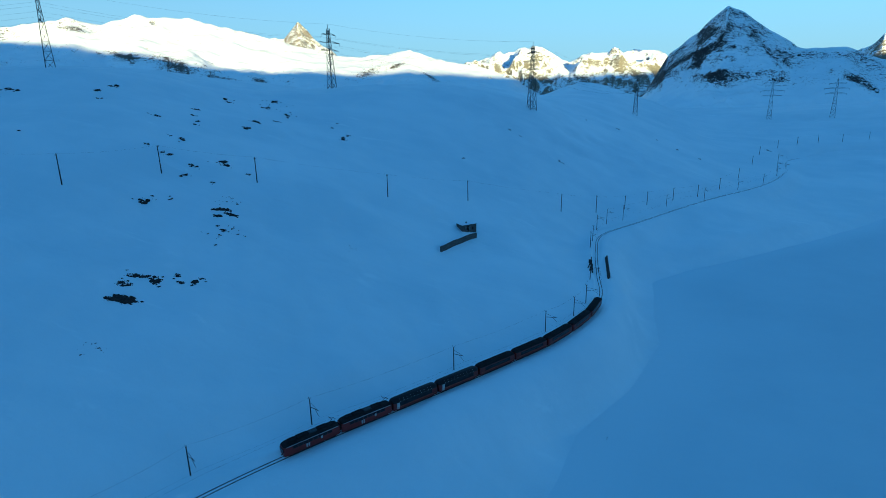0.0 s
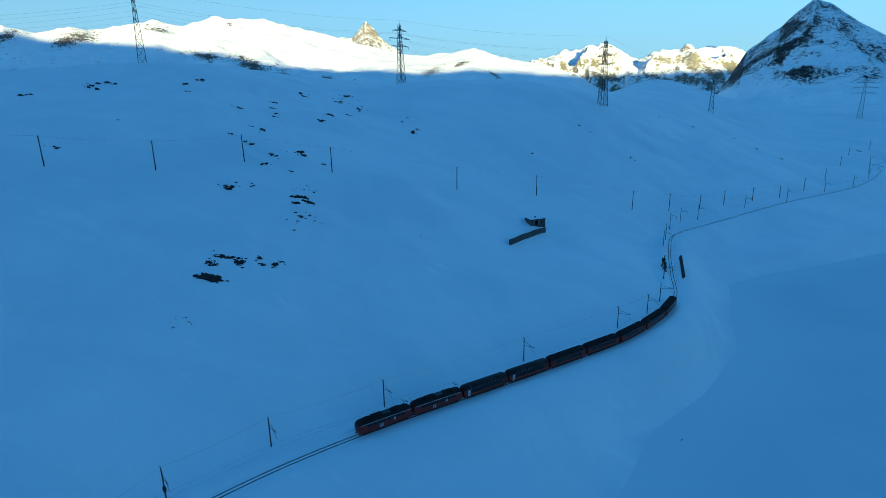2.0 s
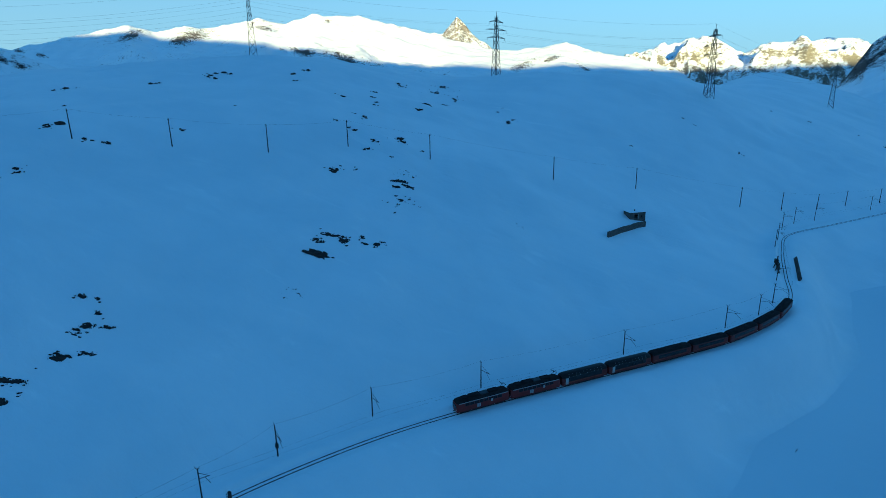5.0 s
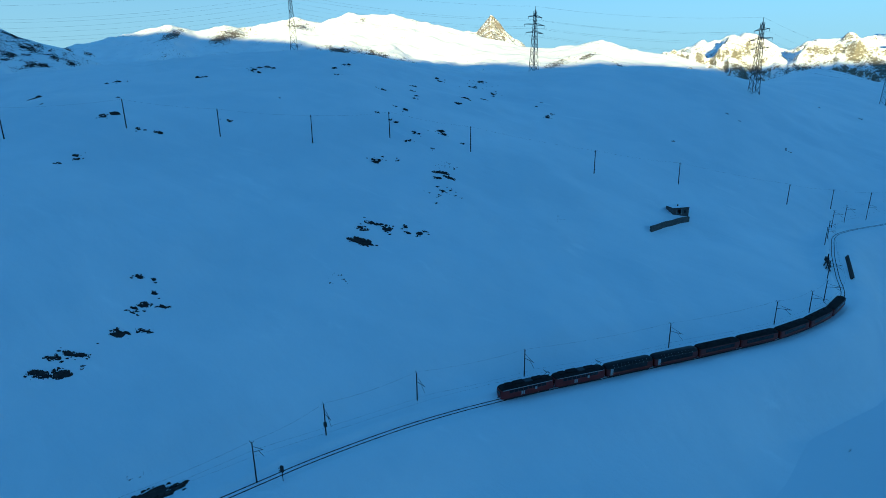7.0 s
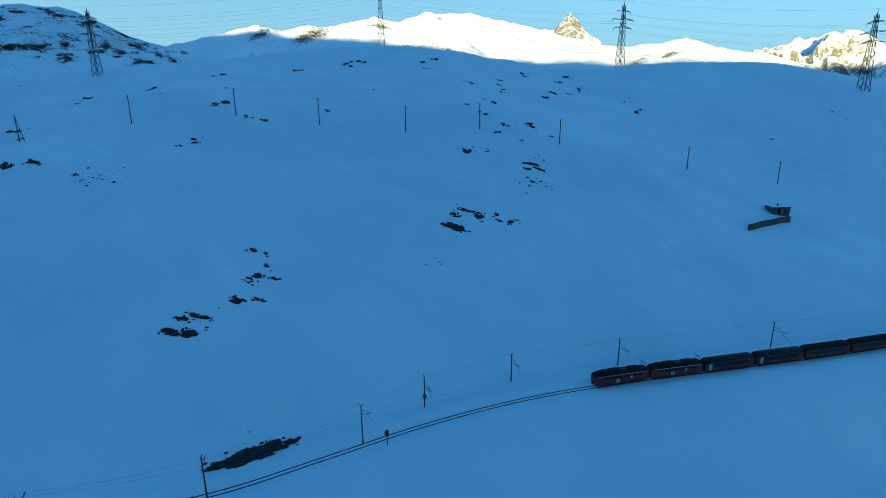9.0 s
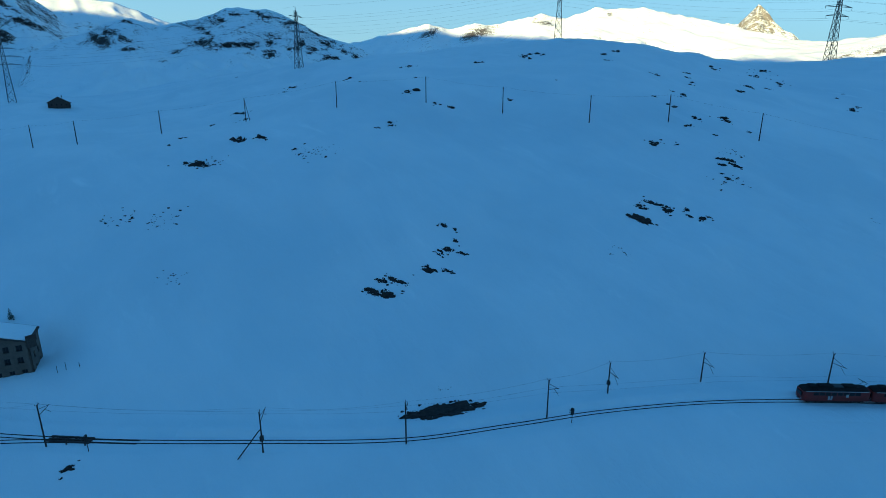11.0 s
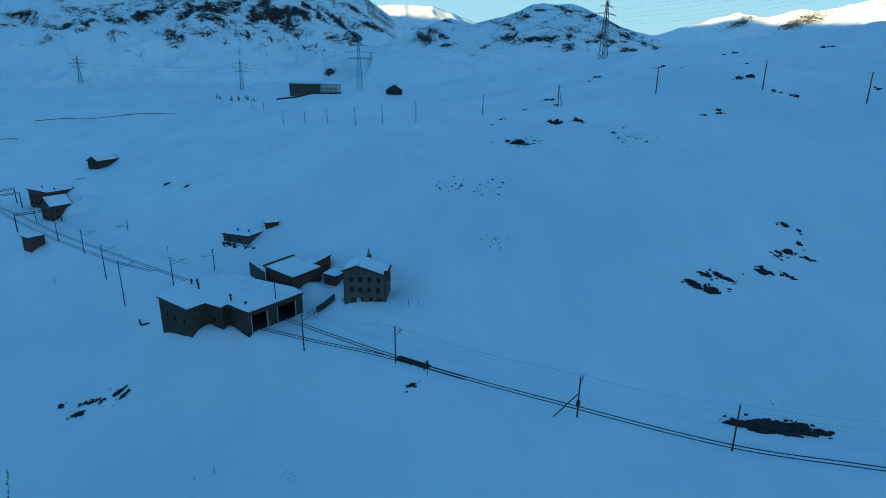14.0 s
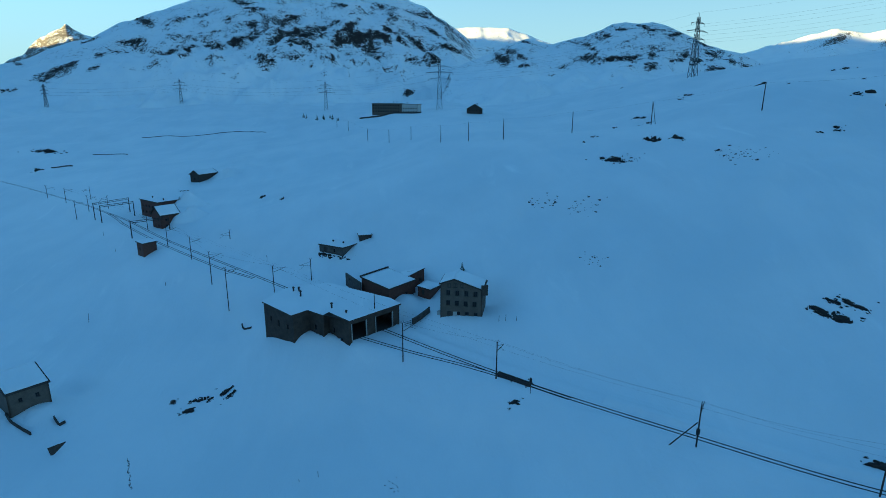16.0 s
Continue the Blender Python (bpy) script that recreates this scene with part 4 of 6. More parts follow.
PYLONS = [(-886, -562, 40, 60), (-942, -386, 43, 105), (-862, -145, 44, 95), (-668, 14, 59, 85), (-478, 222, 53, 118), (-310, 376, 54, 133), (-147, 490, 52, 72), (20.5, 508, 54, -58), (133, 742, 46, -10), (340, 921, 56, -18), (414, 903, 54, -22)]
hooks = [lattice_pylon(x, y, h, t, "tall grey lattice power pylon in the snow") for x, y, h, t in PYLONS]
cables = empty("power_line", (0, 0, 0), label="high-voltage cables hanging between the pylons", category="cable", kind="structure")
for k in range(7):
    bm = bmesh.new()
    for a, b in zip(hooks[:9], hooks[1:9]):
        strand(bm, a[k], b[k], (a[k] - b[k]).length * 0.022, 0.07, 12)
    part("cable", bm, STEEL, cables)


def telegraph_pole(x, y, high, braced=False, lean=0.0):
    z = land(x, y)
    top = empty("telegraph_pole", (x, y, z - 0.5), lean, "dark wooden telegraph pole standing in snow", "pole", "telegraph poles")
    bm = bmesh.new()
    beam(bm, (0, 0, 0), (0.04 * high * math.sin(lean), 0, high + 0.5), 0.46, 0.3, 7)
    part("pole", bm, TIMBER, top)
    if braced:
        bm = bmesh.new()
        beam(bm, (2.6, 1.2, -0.4), (0.1, 0, high), 0.28, 0.2, 6)
        part("brace", bm, TIMBER, top)
    else:
        bm = bmesh.new()
        beam(bm, (-0.5, 0, high - 0.2), (0.5, 0, high - 0.2), 0.1)
        part("crosspiece", bm, TIMBER, top)
        for dx in (-0.42, 0.42):
            bm = bmesh.new()
            beam(bm, (dx, 0, high - 0.15), (dx, 0, high + 0.15), 0.12, 0.08, 6)
            part("insulator", bm, CREAM, top)
    return Vector((x, y, z + high - 0.1))


POLES = [(68, 385), (45.8, 360), (-4.5, 320), (-37.8, 281), (-83, 240.5), (-110, 217), (-129, 189.5), (-162, 172), (-187, 149), (-210, 117), (-258, 93), (-264, 56), (-276, 24), (-303, 9), (-326, -5), (-412, -22), (-432, -39), (-470, -58), (-570, -84), (-610, -100)]
pts = [telegraph_pole(x, y, 11.0 if i < 11 else 10.2, i == 10, 0.3 * math.sin(i * 2.3)) for i, (x, y) in enumerate(POLES)]
POLES_B = [(87.5, 403), (104, 420), (125, 442), (147, 466), (170, 497), (206, 574), (240, 650), (262, 700), (290, 730), (318, 752), (345, 765), (375, 775), (405, 780), (440, 782)]
pts_b = [telegraph_pole(x, y, 9.2, False, 0.3 * math.cos(i)) for i, (x, y) in enumerate(POLES_B)]
bm = bmesh.new()
for a, b in list(zip(pts, pts[1:])) + list(zip([pts[0]] + pts_b, pts_b)):
    strand(bm, a, b, 0.7, 0.025, 6)
tagged(part("telegraph_wire", bm, DARK), "thin sagging wire between wooden poles", "wire", kind="structure")


# ---- buildings ----
SNOWCAP = SNOW


def wall_panel(bm, a, b, z0, z1, thick, holes=()):
    """An upright wall from a to b, thick towards its left, with holes (u0, u1, w0, w1): metres along it and heights above z0."""
    a, b = Vector((*a, 0)), Vector((*b, 0))
    d = (b - a).normalized()
    n = Vector((-d.y, d.x, 0))
    length = (b - a).length
    us = sorted({0.0, length, *(u for h in holes for u in h[:2])})
    ws = sorted({0.0, z1 - z0, *(w for h in holes for w in h[2:])})
    m = Matrix(((d.x, n.x, 0, a.x), (d.y, n.y, 0, a.y), (0, 0, 1, z0), (0, 0, 0, 1)))
    for u0, u1 in zip(us, us[1:]):
        for w0, w1 in zip(ws, ws[1:]):
            cu, cw = (u0 + u1) / 2, (w0 + w1) / 2
            if not any(h[0] < cu < h[1] and h[2] < cw < h[3] for h in holes):
                box(bm, u0, 0, w0, u1, thick, w1, m)
    return m


def window_in(parent, m, hole, thick, pane=GLASS, frame_mat=None, bars=True, light=False):
    """A recessed window in a hole of a wall panel: frame, pane, sill."""
    u0, u1, w0, w1 = hole
    fm = frame_mat or ROOFGREY
    bm = bmesh.new()
    y0, y1 = thick * 0.35, thick * 0.6
    f = 0.09
    for q in ((u0, w0, u1, w0 + f), (u0, w1 - f, u1, w1), (u0, w0, u0 + f, w1), (u1 - f, w0, u1, w1)):
        box(bm, q[0], y0, q[1], q[2], y1, q[3], m)
    if bars:
        box(bm, (u0 + u1) / 2 - 0.04, y0, w0, (u0 + u1) / 2 + 0.04, y1, w1, m)
    win = part("window", bm, fm, parent)
    bm = bmesh.new()
    box(bm, u0 + 0.02, y1 - 0.05, w0 + 0.02, u1 - 0.02, y1 - 0.01, w1 - 0.02, m)
    part("pane", bm, pane, win, "dark glass pane")
    bm = bmesh.new()
    box(bm, u0 - 0.1, -0.12, w0 - 0.1, u1 + 0.1, thick * 0.4, w0, m)
    part("sill", bm, STONE, win, "stone sill")


def slab(bm, pts, thick):
    """A slab over a polygon of places, thick upwards."""
    lo = [bm.verts.new(p) for p in pts]
    hi = [bm.verts.new((p[0], p[1], p[2] + thick)) for p in pts]
    bm.faces.new(lo[::-1])
    bm.faces.new(hi)
    for k in range(len(pts)):
        j = (k + 1) % len(pts)
        bm.faces.new((lo[k], lo[j], hi[j], hi[k]))


def soft_slab(bm, pts, thick, seed, cuts=10):
    """Snow on a roof: a slab over four corners with a rounded rim and an uneven top."""
    p = [Vector(q) for q in pts]
    n = cuts
    up, dn = {}, {}
    for i in range(n + 1):
        for j in range(n + 1):
            u, v = i / n, j / n
            q = p[0].lerp(p[1], u).lerp(p[3].lerp(p[2], u), v)
            e = min(u, 1 - u, v, 1 - v) * n
            t = thick * (0.45 + 0.55 * min(1, e / 1.2)) + 0.12 * noise.noise(q * 0.35 + Vector((seed, 0, 0))) * min(1, e)
            up[i, j] = bm.verts.new(q + Vector((0, 0, max(0.05, t))))
            if i in (0, n) or j in (0, n):
                dn[i, j] = bm.verts.new(q)
    for i in range(n):
        for j in range(n):
            bm.faces.new((up[i, j], up[i + 1, j], up[i + 1, j + 1], up[i, j + 1]))
    rim = [(i, 0) for i in range(n)] + [(n, j) for j in range(n)] + [(i, n) for i in range(n, 0, -1)] + [(0, j) for j in range(n, 0, -1)]
    for a, b in zip(rim, rim[1:] + rim[:1]):
        bm.faces.new((dn[a], dn[b], up[b], up[a]))
    bm.normal_update()
    bmesh.ops.recalc_face_normals(bm, faces=bm.faces[:])


def gabled_house(name, front_l, front_r, depth, z0, eave, ridge, wall_mat, label, category, floors, seed, roof_over=0.7, snow=0.55, chimney=True, deep=2.5, ridge_at=0.5, door=None, side_windows=True, eave_l=None):
    """A house whose gable front runs from front_l to front_r; the ridge runs back over the depth. floors: rows of
    (sill height, window height, window width, count, first, last as fractions of the width)."""
    a, b = Vector(front_l), Vector(front_r)
    el = eave if eave_l is None else eave_l
    d = (b - a).normalized()
    back = Vector((-d.y, d.x))
    w = (b - a).length
    top = empty(name, (a.x, a.y, z0), label=label, category=category)
    inv = Matrix.Translation((-a.x, -a.y, -z0))
    c, e = b + back * depth, a + back * depth
    thick = 0.45
    holes = []
    for sill, hh, ww, n, f0, f1 in floors:
        for k in range(n):
            u = w * (f0 + (f1 - f0) * (k + 0.5) / n)
            holes.append((u - ww / 2, u + ww / 2, sill + deep, sill + hh + deep))
    low = z0 - deep
    bm = bmesh.new()
    panels = []
    inside = [h for h in holes if low + h[3] < eave]
    m0 = wall_panel(bm, a, b, low, eave, thick, inside)
    side_h = []
    if side_windows:
        for sill, hh, ww, n, f0, f1 in floors:
            if z0 + sill + hh < eave:
                side_h += [(depth * q - ww / 2, depth * q + ww / 2, sill + deep, sill + hh + deep) for q in (0.3, 0.7)]
    m1 = wall_panel(bm, b, c, low, eave, thick, side_h)
    wall_panel(bm, c, e, low, eave, thick)
    m3 = wall_panel(bm, e, a, low, eave, thick, side_h)
    r0 = a.lerp(b, ridge_at)
    if el > eave:
        wall_panel(bm, e, a, eave, el, thick)
    for base, turn in ((0.0, 0), (depth - thick, 0)):
        tri = [(a + back * base, eave), (b + back * base, eave), (r0 + back * base, ridge)]
        if el > eave:
            tri = [(a + back * base, eave), (b + back * base, eave), (r0 + back * base, ridge), (a + back * base, el)]
        fr = [bm.verts.new((*p, z)) for p, z in tri]
        bk = [bm.verts.new((*(p + back * thick), z)) for p, z in tri]
        bm.faces.new(fr)
        bm.faces.new(bk[::-1])
        for k in range(len(tri)):
            bm.faces.new((fr[k], bk[k], bk[(k + 1) % len(tri)], fr[(k + 1) % len(tri)]))
    bmesh.ops.transform(bm, matrix=inv, verts=bm.verts[:])
    wall = part("wall", bm, wall_mat, top)
    for h in inside:
        window_in(wall, inv @ m0, h, thick)
    for h in side_h:
        window_in(wall, inv @ m1, h, thick)
        window_in(wall, inv @ m3, h, thick)
    for h in holes:
        if h not in inside:
            m = inv @ m0 @ Matrix.Translation((0, -0.12, 0))
            window_in(wall, m, h, 0.3)
    if door:
        u, dw, dh = door
        bm = bmesh.new()
        box(bm, w * u - dw / 2, -0.06, deep, w * u + dw / 2, 0.05, deep + dh, inv @ m0)
        part("door", bm, WEATHERED, wall, "dark plank door")
    # roof: two boards with eaves and verges, snow on each
    o = roof_over
    f, g = -back * o, back * (depth + o)
    for side, edge in ((-1, a), (1, b)):
        run = edge - r0
        out = edge + run.normalized() * o
        ez = el if side < 0 else eave
        drop = (ridge - ez) / run.length * o
        quad = [(*(r0 + f), ridge), (*(out + f), ez - drop), (*(out + g), ez - drop), (*(r0 + g), ridge)]
        quad = [inv @ Vector(q) + Vector((0, 0, 0.02)) for q in quad]
        bm = bmesh.new()
        slab(bm, quad, 0.34)
        bmesh.ops.recalc_face_normals(bm, faces=bm.faces[:])
        roof = part("roof", bm, WEATHERED, top, "dark roof edge under snow")
        bm = bmesh.new()
        q0, q3 = quad[0].lerp(quad[3], 0.035), quad[3].lerp(quad[0], 0.035)
        q1, q2 = quad[1].lerp(quad[2], 0.035).lerp(q0, 0.05), quad[2].lerp(quad[1], 0.035).lerp(q3, 0.05)
        soft_slab(bm, [q + Vector((0, 0, 0.32)) for q in (q0, q1, q2, q3)], snow, seed + side)
        part("roof_snow", bm, SNOWCAP, roof, "thick snow lying on the roof", True)
    if chimney:
        p = inv @ Vector((*(r0.lerp(b, 0.3) + back * depth * 0.6), ridge))
        bm = bmesh.new()
        box(bm, p.x - 0.35, p.y - 0.35, p.z - 1.8, p.x + 0.35, p.y + 0.35, p.z + 0.9)
        box(bm, p.x - 0.45, p.y - 0.45, p.z + 0.9, p.x + 0.45, p.y + 0.45, p.z + 1.05)
        part("chimney", bm, STONE, top)
    return top


def flat_house(name, ring, low, eave, wall_mat, label, category, openings, seed, snow=0.5, over=0.35, vents=(), lift=None, rim_mat=None):
    """A building over a ring of corners (counter-clockwise from above) with a flat roof. openings: rows of (wall number, hole, kind)."""
    x0, y0 = ring[0]
    zmid = low
    top = empty(name, (x0, y0, zmid), label=label, category=category)
    inv = Matrix.Translation((-x0, -y0, -zmid))
    thick = 0.5
    bm = bmesh.new()
    mats = []
    for k, (p, q) in enumerate(zip(ring, ring[1:] + ring[:1])):
        mats.append(wall_panel(bm, p, q, low, eave, thick, [h for n, h, kind in openings if n == k]))
    bmesh.ops.transform(bm, matrix=inv, verts=bm.verts[:])
    wall = part("wall", bm, wall_mat, top)
    for n, h, kind in openings:
        m = inv @ mats[n]
        if kind == "window":
            window_in(wall, m, h, thick, bars=False)
        elif kind == "door":
            bm = bmesh.new()
            box(bm, h[0], 0.2, h[2], h[1], 0.3, h[3], m)
            part("door", bm, WEATHERED, wall, "dark plank door")
        else:
            for u in (h[0], h[1]):
                bm = bmesh.new()
                box(bm, u - 0.1, -0.08, h[2], u + 0.1, 0.3, h[3] + 0.1, m)
                part("door_post", bm, CREAM, wall, "pale timber post of the gateway")
    cx, cy = np.mean([p[0] for p in ring]), np.mean([p[1] for p in ring])
    lift = lift or (lambda x, y: 0.0)
    grown = [(p[0] + (p[0] - cx) / math.hypot(p[0] - cx, p[1] - cy) * over, p[1] + (p[1] - cy) / math.hypot(p[0] - cx, p[1] - cy) * over) for p in ring]
    bm = bmesh.new()
    slab(bm, [inv @ Vector((x, y, eave + lift(x, y))) for x, y in grown], 0.4)
    bmesh.ops.triangulate(bm, faces=[f for f in bm.faces if len(f.verts) > 4])
    bmesh.ops.recalc_face_normals(bm, faces=bm.faces[:])
    roof = part("roof", bm, rim_mat or WEATHERED, top, "dark roof rim under snow")
    # snow: the polygon filled with small triangles and softly heaped
    bm = bmesh.new()
    vs = [bm.verts.new(inv @ Vector((x, y, eave + 0.41 + lift(x, y)))) for x, y in grown]
    es = [bm.edges.new((vs[k], vs[(k + 1) % len(vs)])) for k in range(len(vs))]
    bmesh.ops.triangle_fill(bm, edges=es, use_beauty=True)
    for _ in range(3):
        bmesh.ops.subdivide_edges(bm, edges=[e for e in bm.edges if e.calc_length() > 1.6], cuts=1, use_grid_fill=True)
        bmesh.ops.triangulate(bm, faces=bm.faces[:])
    rim = {v for e in bm.edges if e.is_boundary for v in e.verts}
    for v in bm.verts:
        if v not in rim:
            v.co.z += snow * (0.8 + 0.5 * noise.noise(v.co * 0.16 + Vector((seed, 2, 0))))
    bmesh.ops.recalc_face_normals(bm, faces=bm.faces[:])
    part("roof_snow", bm, SNOWCAP, roof, "smooth deep snow on the roof", True)
    for x, y, h in vents:
        bm = bmesh.new()
        p = inv @ Vector((x, y, eave + 0.3))
        beam(bm, p, p + Vector((0, 0, h)), 0.5, 0.46, 10)
        beam(bm, p + Vector((0, 0, h)), p + Vector((0, 0, h + 0.35)), 0.85, 0.5, 10)
        part("roof_vent", bm, DARK, top, "dark vent pipe with a cap")
    return top


# the tall stone house beside the line
gabled_house("stone_house", (-131.4, -16.8), (-128.6, -5.6), 8.5, -6.8, 1.9, 4.5, PLASTER, "tall grey stone house with a snow-loaded gable roof", "house",
             [(1.0, 1.3, 1.0, 4, 0.12, 0.95), (4.0, 1.4, 1.1, 4, 0.08, 0.92), (6.9, 1.4, 1.1, 4, 0.08, 0.94), (9.2, 1.1, 0.95, 3, 0.12, 0.6)], 11, 0.4, 0.3, deep=3.5, ridge_at=0.33, door=(0.22, 1.3, 2.2), eave_l=3.1, chimney=False)

bm = bmesh.new()
box(bm, -0.18, -0.9, -1.4, 0.18, 0.9, 1.5, pose(-128.5, -5.1, 2.0, 0, 0, 14))
tagged(part("eave_board", bm, WEATHERED), "dark upright board on the corner of the roof", "board")

SOOTY = plain("sooty_brown_masonry", (0.032, 0.023, 0.017), (0.080, 0.058, 0.044), 0.7, 0.9, 0, 0.5, 0.06)
# the angular depot that the track runs through
flat_house("depot", SHED, -19.0, -3.7, SOOTY, "angular grey stone railway depot with two gateways, roof under snow", "depot",
           [(5, (0.9, 5.6, 9.3, 14.2), "gate"), (5, (8.6, 14.4, 9.3, 14.2), "gate"), (8, (0.3, 5.2, 9.3, 14.2), "gate"),
            (0, (3.0, 3.9, 10.4, 11.9), "window"), (0, (7.0, 8.0, 10.0, 11.8), "window"), (0, (11.5, 12.4, 10.4, 11.8), "window"),
            (2, (1.8, 2.8, 10.2, 11.8), "window"), (4, (1.6, 2.5, 10.2, 11.6), "window"), (4, (4.6, 6.2, 9.0, 9.8), "window")], 21, 0.45, 0.5,
           [(-145.9, -59.2, 1.2), (-146.3, -57.7, 1.0), (-141.3, -56.3, 1.6), (-131.2, -46.2, 1.5), (-127.2, -41.9, 0.8)], lambda x, y: 0.05 * ((y + 45) * 0.35 - (x + 140) * 0.2))

# near-black floor added so that the inside looks unlit through the gateways
bm = bmesh.new()
slab(bm, [(x * 0.985 - 2.1, y * 0.985 - 0.72, RAIL_Z - 0.14) for x, y in SHED], 0.2)
tagged(part("depot_floor", bm, BALLAST), "dark floor added inside the railway depot to blacken its gateways", "floor", kind="structure")
roof_mast = empty("roof_mast", (-129.4, -34.6, -3.6), label="dark wire mast standing on the depot roof", category="mast")
bm = bmesh.new()
beam(bm, (0, 0, -0.2), (0, 0, 5.4), 0.3, 0.22, 6)
part("pole", bm, TIMBER, roof_mast)
bm = bmesh.new()
beam(bm, (-0.6, 0, 5.2), (0.6, 0, 5.2), 0.12)
part("crosspiece", bm, TIMBER, roof_mast)

# barns behind it
def pent_house(name, corners, low, wall_mat, label, category, snow=0.3, seed=1, windows=(), parapet=()):
    """A shed over four corners, each with its own height of the wall. windows: rows of side, place along it, height above low; parapet: sides whose rim stands proud of the snow."""
    c = [Vector(q) for q in corners]
    o = Vector((c[0].x, c[0].y, low))
    top = empty(name, o, label=label, category=category)
    bm = bmesh.new()
    lo = [bm.verts.new((q.x - o.x, q.y - o.y, 0)) for q in c]
    hi = [bm.verts.new(q - o) for q in c]
    bm.faces.new(lo[::-1])
    bm.faces.new(hi)
    for k in range(4):
        bm.faces.new((lo[k], lo[(k + 1) % 4], hi[(k + 1) % 4], hi[k]))
    bmesh.ops.recalc_face_normals(bm, faces=bm.faces[:])
    wall = part("wall", bm, wall_mat, top)
    mid = sum((q for q in c), Vector()) / 4
    grown = [q - o + ((q - mid) * Vector((1, 1, 0))).normalized() * 0.4 for q in c]
    bm = bmesh.new()
    slab(bm, grown, 0.28)
    bmesh.ops.recalc_face_normals(bm, faces=bm.faces[:])
    roof = part("roof", bm, WEATHERED, top, "dark roof rim under snow")
    bm = bmesh.new()
    soft_slab(bm, [q.lerp(mid - o, 0.045) + Vector((0, 0, 0.27)) for q in grown], snow, seed)
    part("roof_snow", bm, SNOWCAP, roof, "smooth snow lying on the roof", True)
    for k in parapet:
        bm = bmesh.new()
        beam(bm, grown[k] + Vector((0, 0, 0.45)), grown[(k + 1) % 4] + Vector((0, 0, 0.45)), 0.55)
        part("parapet", bm, WEATHERED, top, "dark upstanding roof edge")
    for k, u, h in windows:
        a, b = c[k] - o, c[(k + 1) % 4] - o
        d = ((b - a) * Vector((1, 1, 0))).normalized()
        n = Vector((-d.y, d.x, 0))
        m = Matrix(((d.x, n.x, 0, a.x), (d.y, n.y, 0, a.y), (0, 0, 1, 0), (0, 0, 0, 1))) @ Matrix.Translation((0, -0.13, 0))
        window_in(wall, m, (u - 0.5, u + 0.5, h, h + 1.0), 0.3)
    return top


pent_house("barn", [(-143.8, -31.1, -2.6), (-152.6, -23.3, -2.6), (-164.0, -32.0, -2.3), (-155.1, -40.0, -2.4)], -10.5, BRICKRED, "low brown barn with a broad snow-covered roof", "barn", 0.3, 31, [(0, 3.0, 4.2), (0, 7.5, 4.2)], (2,))
pent_house("wooden_annex", [(-154.4, -26.6, -2.7), (-157.8, -20.4, -0.4), (-163.6, -23.0, -2.6), (-160.2, -30.0, -3.0)], -9.5, BRICKRED, "brown wooden annex whose roof slants up to one side", "shed", 0.25, 33, [(0, 5.6, 5.2)], (3,))
flat_house("lean_to", [(-149.7, -22.6), (-146.0, -19.0), (-150.5, -15.5), (-154.5, -19.5)], -8.5, -3.8, BRICKRED, "small brown lean-to with a snowy roof", "shed", [(0, (1.6, 2.8, 2.6, 4.2), "door")], 35, 0.4, 0.3)
bm = bmesh.new()
wall_panel(bm, (-163.3, -45.9), (-152.5, -40.2), -7.5, -3.2, 0.4, [(3.0, 4.0, 2.6, 3.4)])
tagged(part("yard_wall", bm, STONE), "low grey yard wall beside the barn", "wall")


def wall_run(name, pts, high, thick, mat, label, category, below=1.5):
    """A low wall or parapet that follows the ground."""
    bm = bmesh.new()
    p, _ = curve_points(pts, 1.5)
    rows = []
    for k, (x, y) in enumerate(p):
        q = p[min(k + 1, len(p) - 1)] - p[max(k - 1, 0)]
        n = np.array([-q[1], q[0]]) / np.hypot(*q) * thick / 2
        z = land(x, y)
        h = high + 0.12 * noise.noise(Vector((x, y, 0)) * 0.6)
        rows.append([bm.verts.new((x + n[0], y + n[1], z - below)), bm.verts.new((x + n[0], y + n[1], z + h)), bm.verts.new((x - n[0], y - n[1], z + h)), bm.verts.new((x - n[0], y - n[1], z - below))])
    for a, b in zip(rows, rows[1:]):
        for k in range(4):
            bm.faces.new((a[k], b[k], b[(k + 1) % 4], a[(k + 1) % 4]))
    bm.faces.new(rows[0])
    bm.faces.new(rows[-1][::-1])
    bmesh.ops.recalc_face_normals(bm, faces=bm.faces[:])
    return tagged(part(name, bm, mat), label, category)


wall_run("retaining_wall", [(-134.0, -24.5), (-136.2, -21.0), (-138.2, -18.4)], 1.7, 0.5, STONE, "dark retaining wall below the stone house", "wall")
wall_run("retaining_wall", [(-133.6, -17.4), (-131.0, -13.6), (-129.6, -11.5)], 1.2, 0.5, PALE, "pale stair parapet at the foot of the house", "wall")
rail_fence = empty("guard_rail", (-131.5, -26.5, land(-131.5, -26.5)), label="short metal guard rail by the gateway", category="railing")
for q in range(5):
    bm = bmesh.new()
    beam(bm, (-q * 1.1, q * 1.4, -0.4), (-q * 1.1, q * 1.4, 1.3), 0.1)
    part("post", bm, DARK, rail_fence)
for z in (0.7, 1.3):
    bm = bmesh.new()
    beam(bm, (0.2, -0.2, z), (-4.6, 5.8, z), 0.09)
    part("bar", bm, DARK, rail_fence)

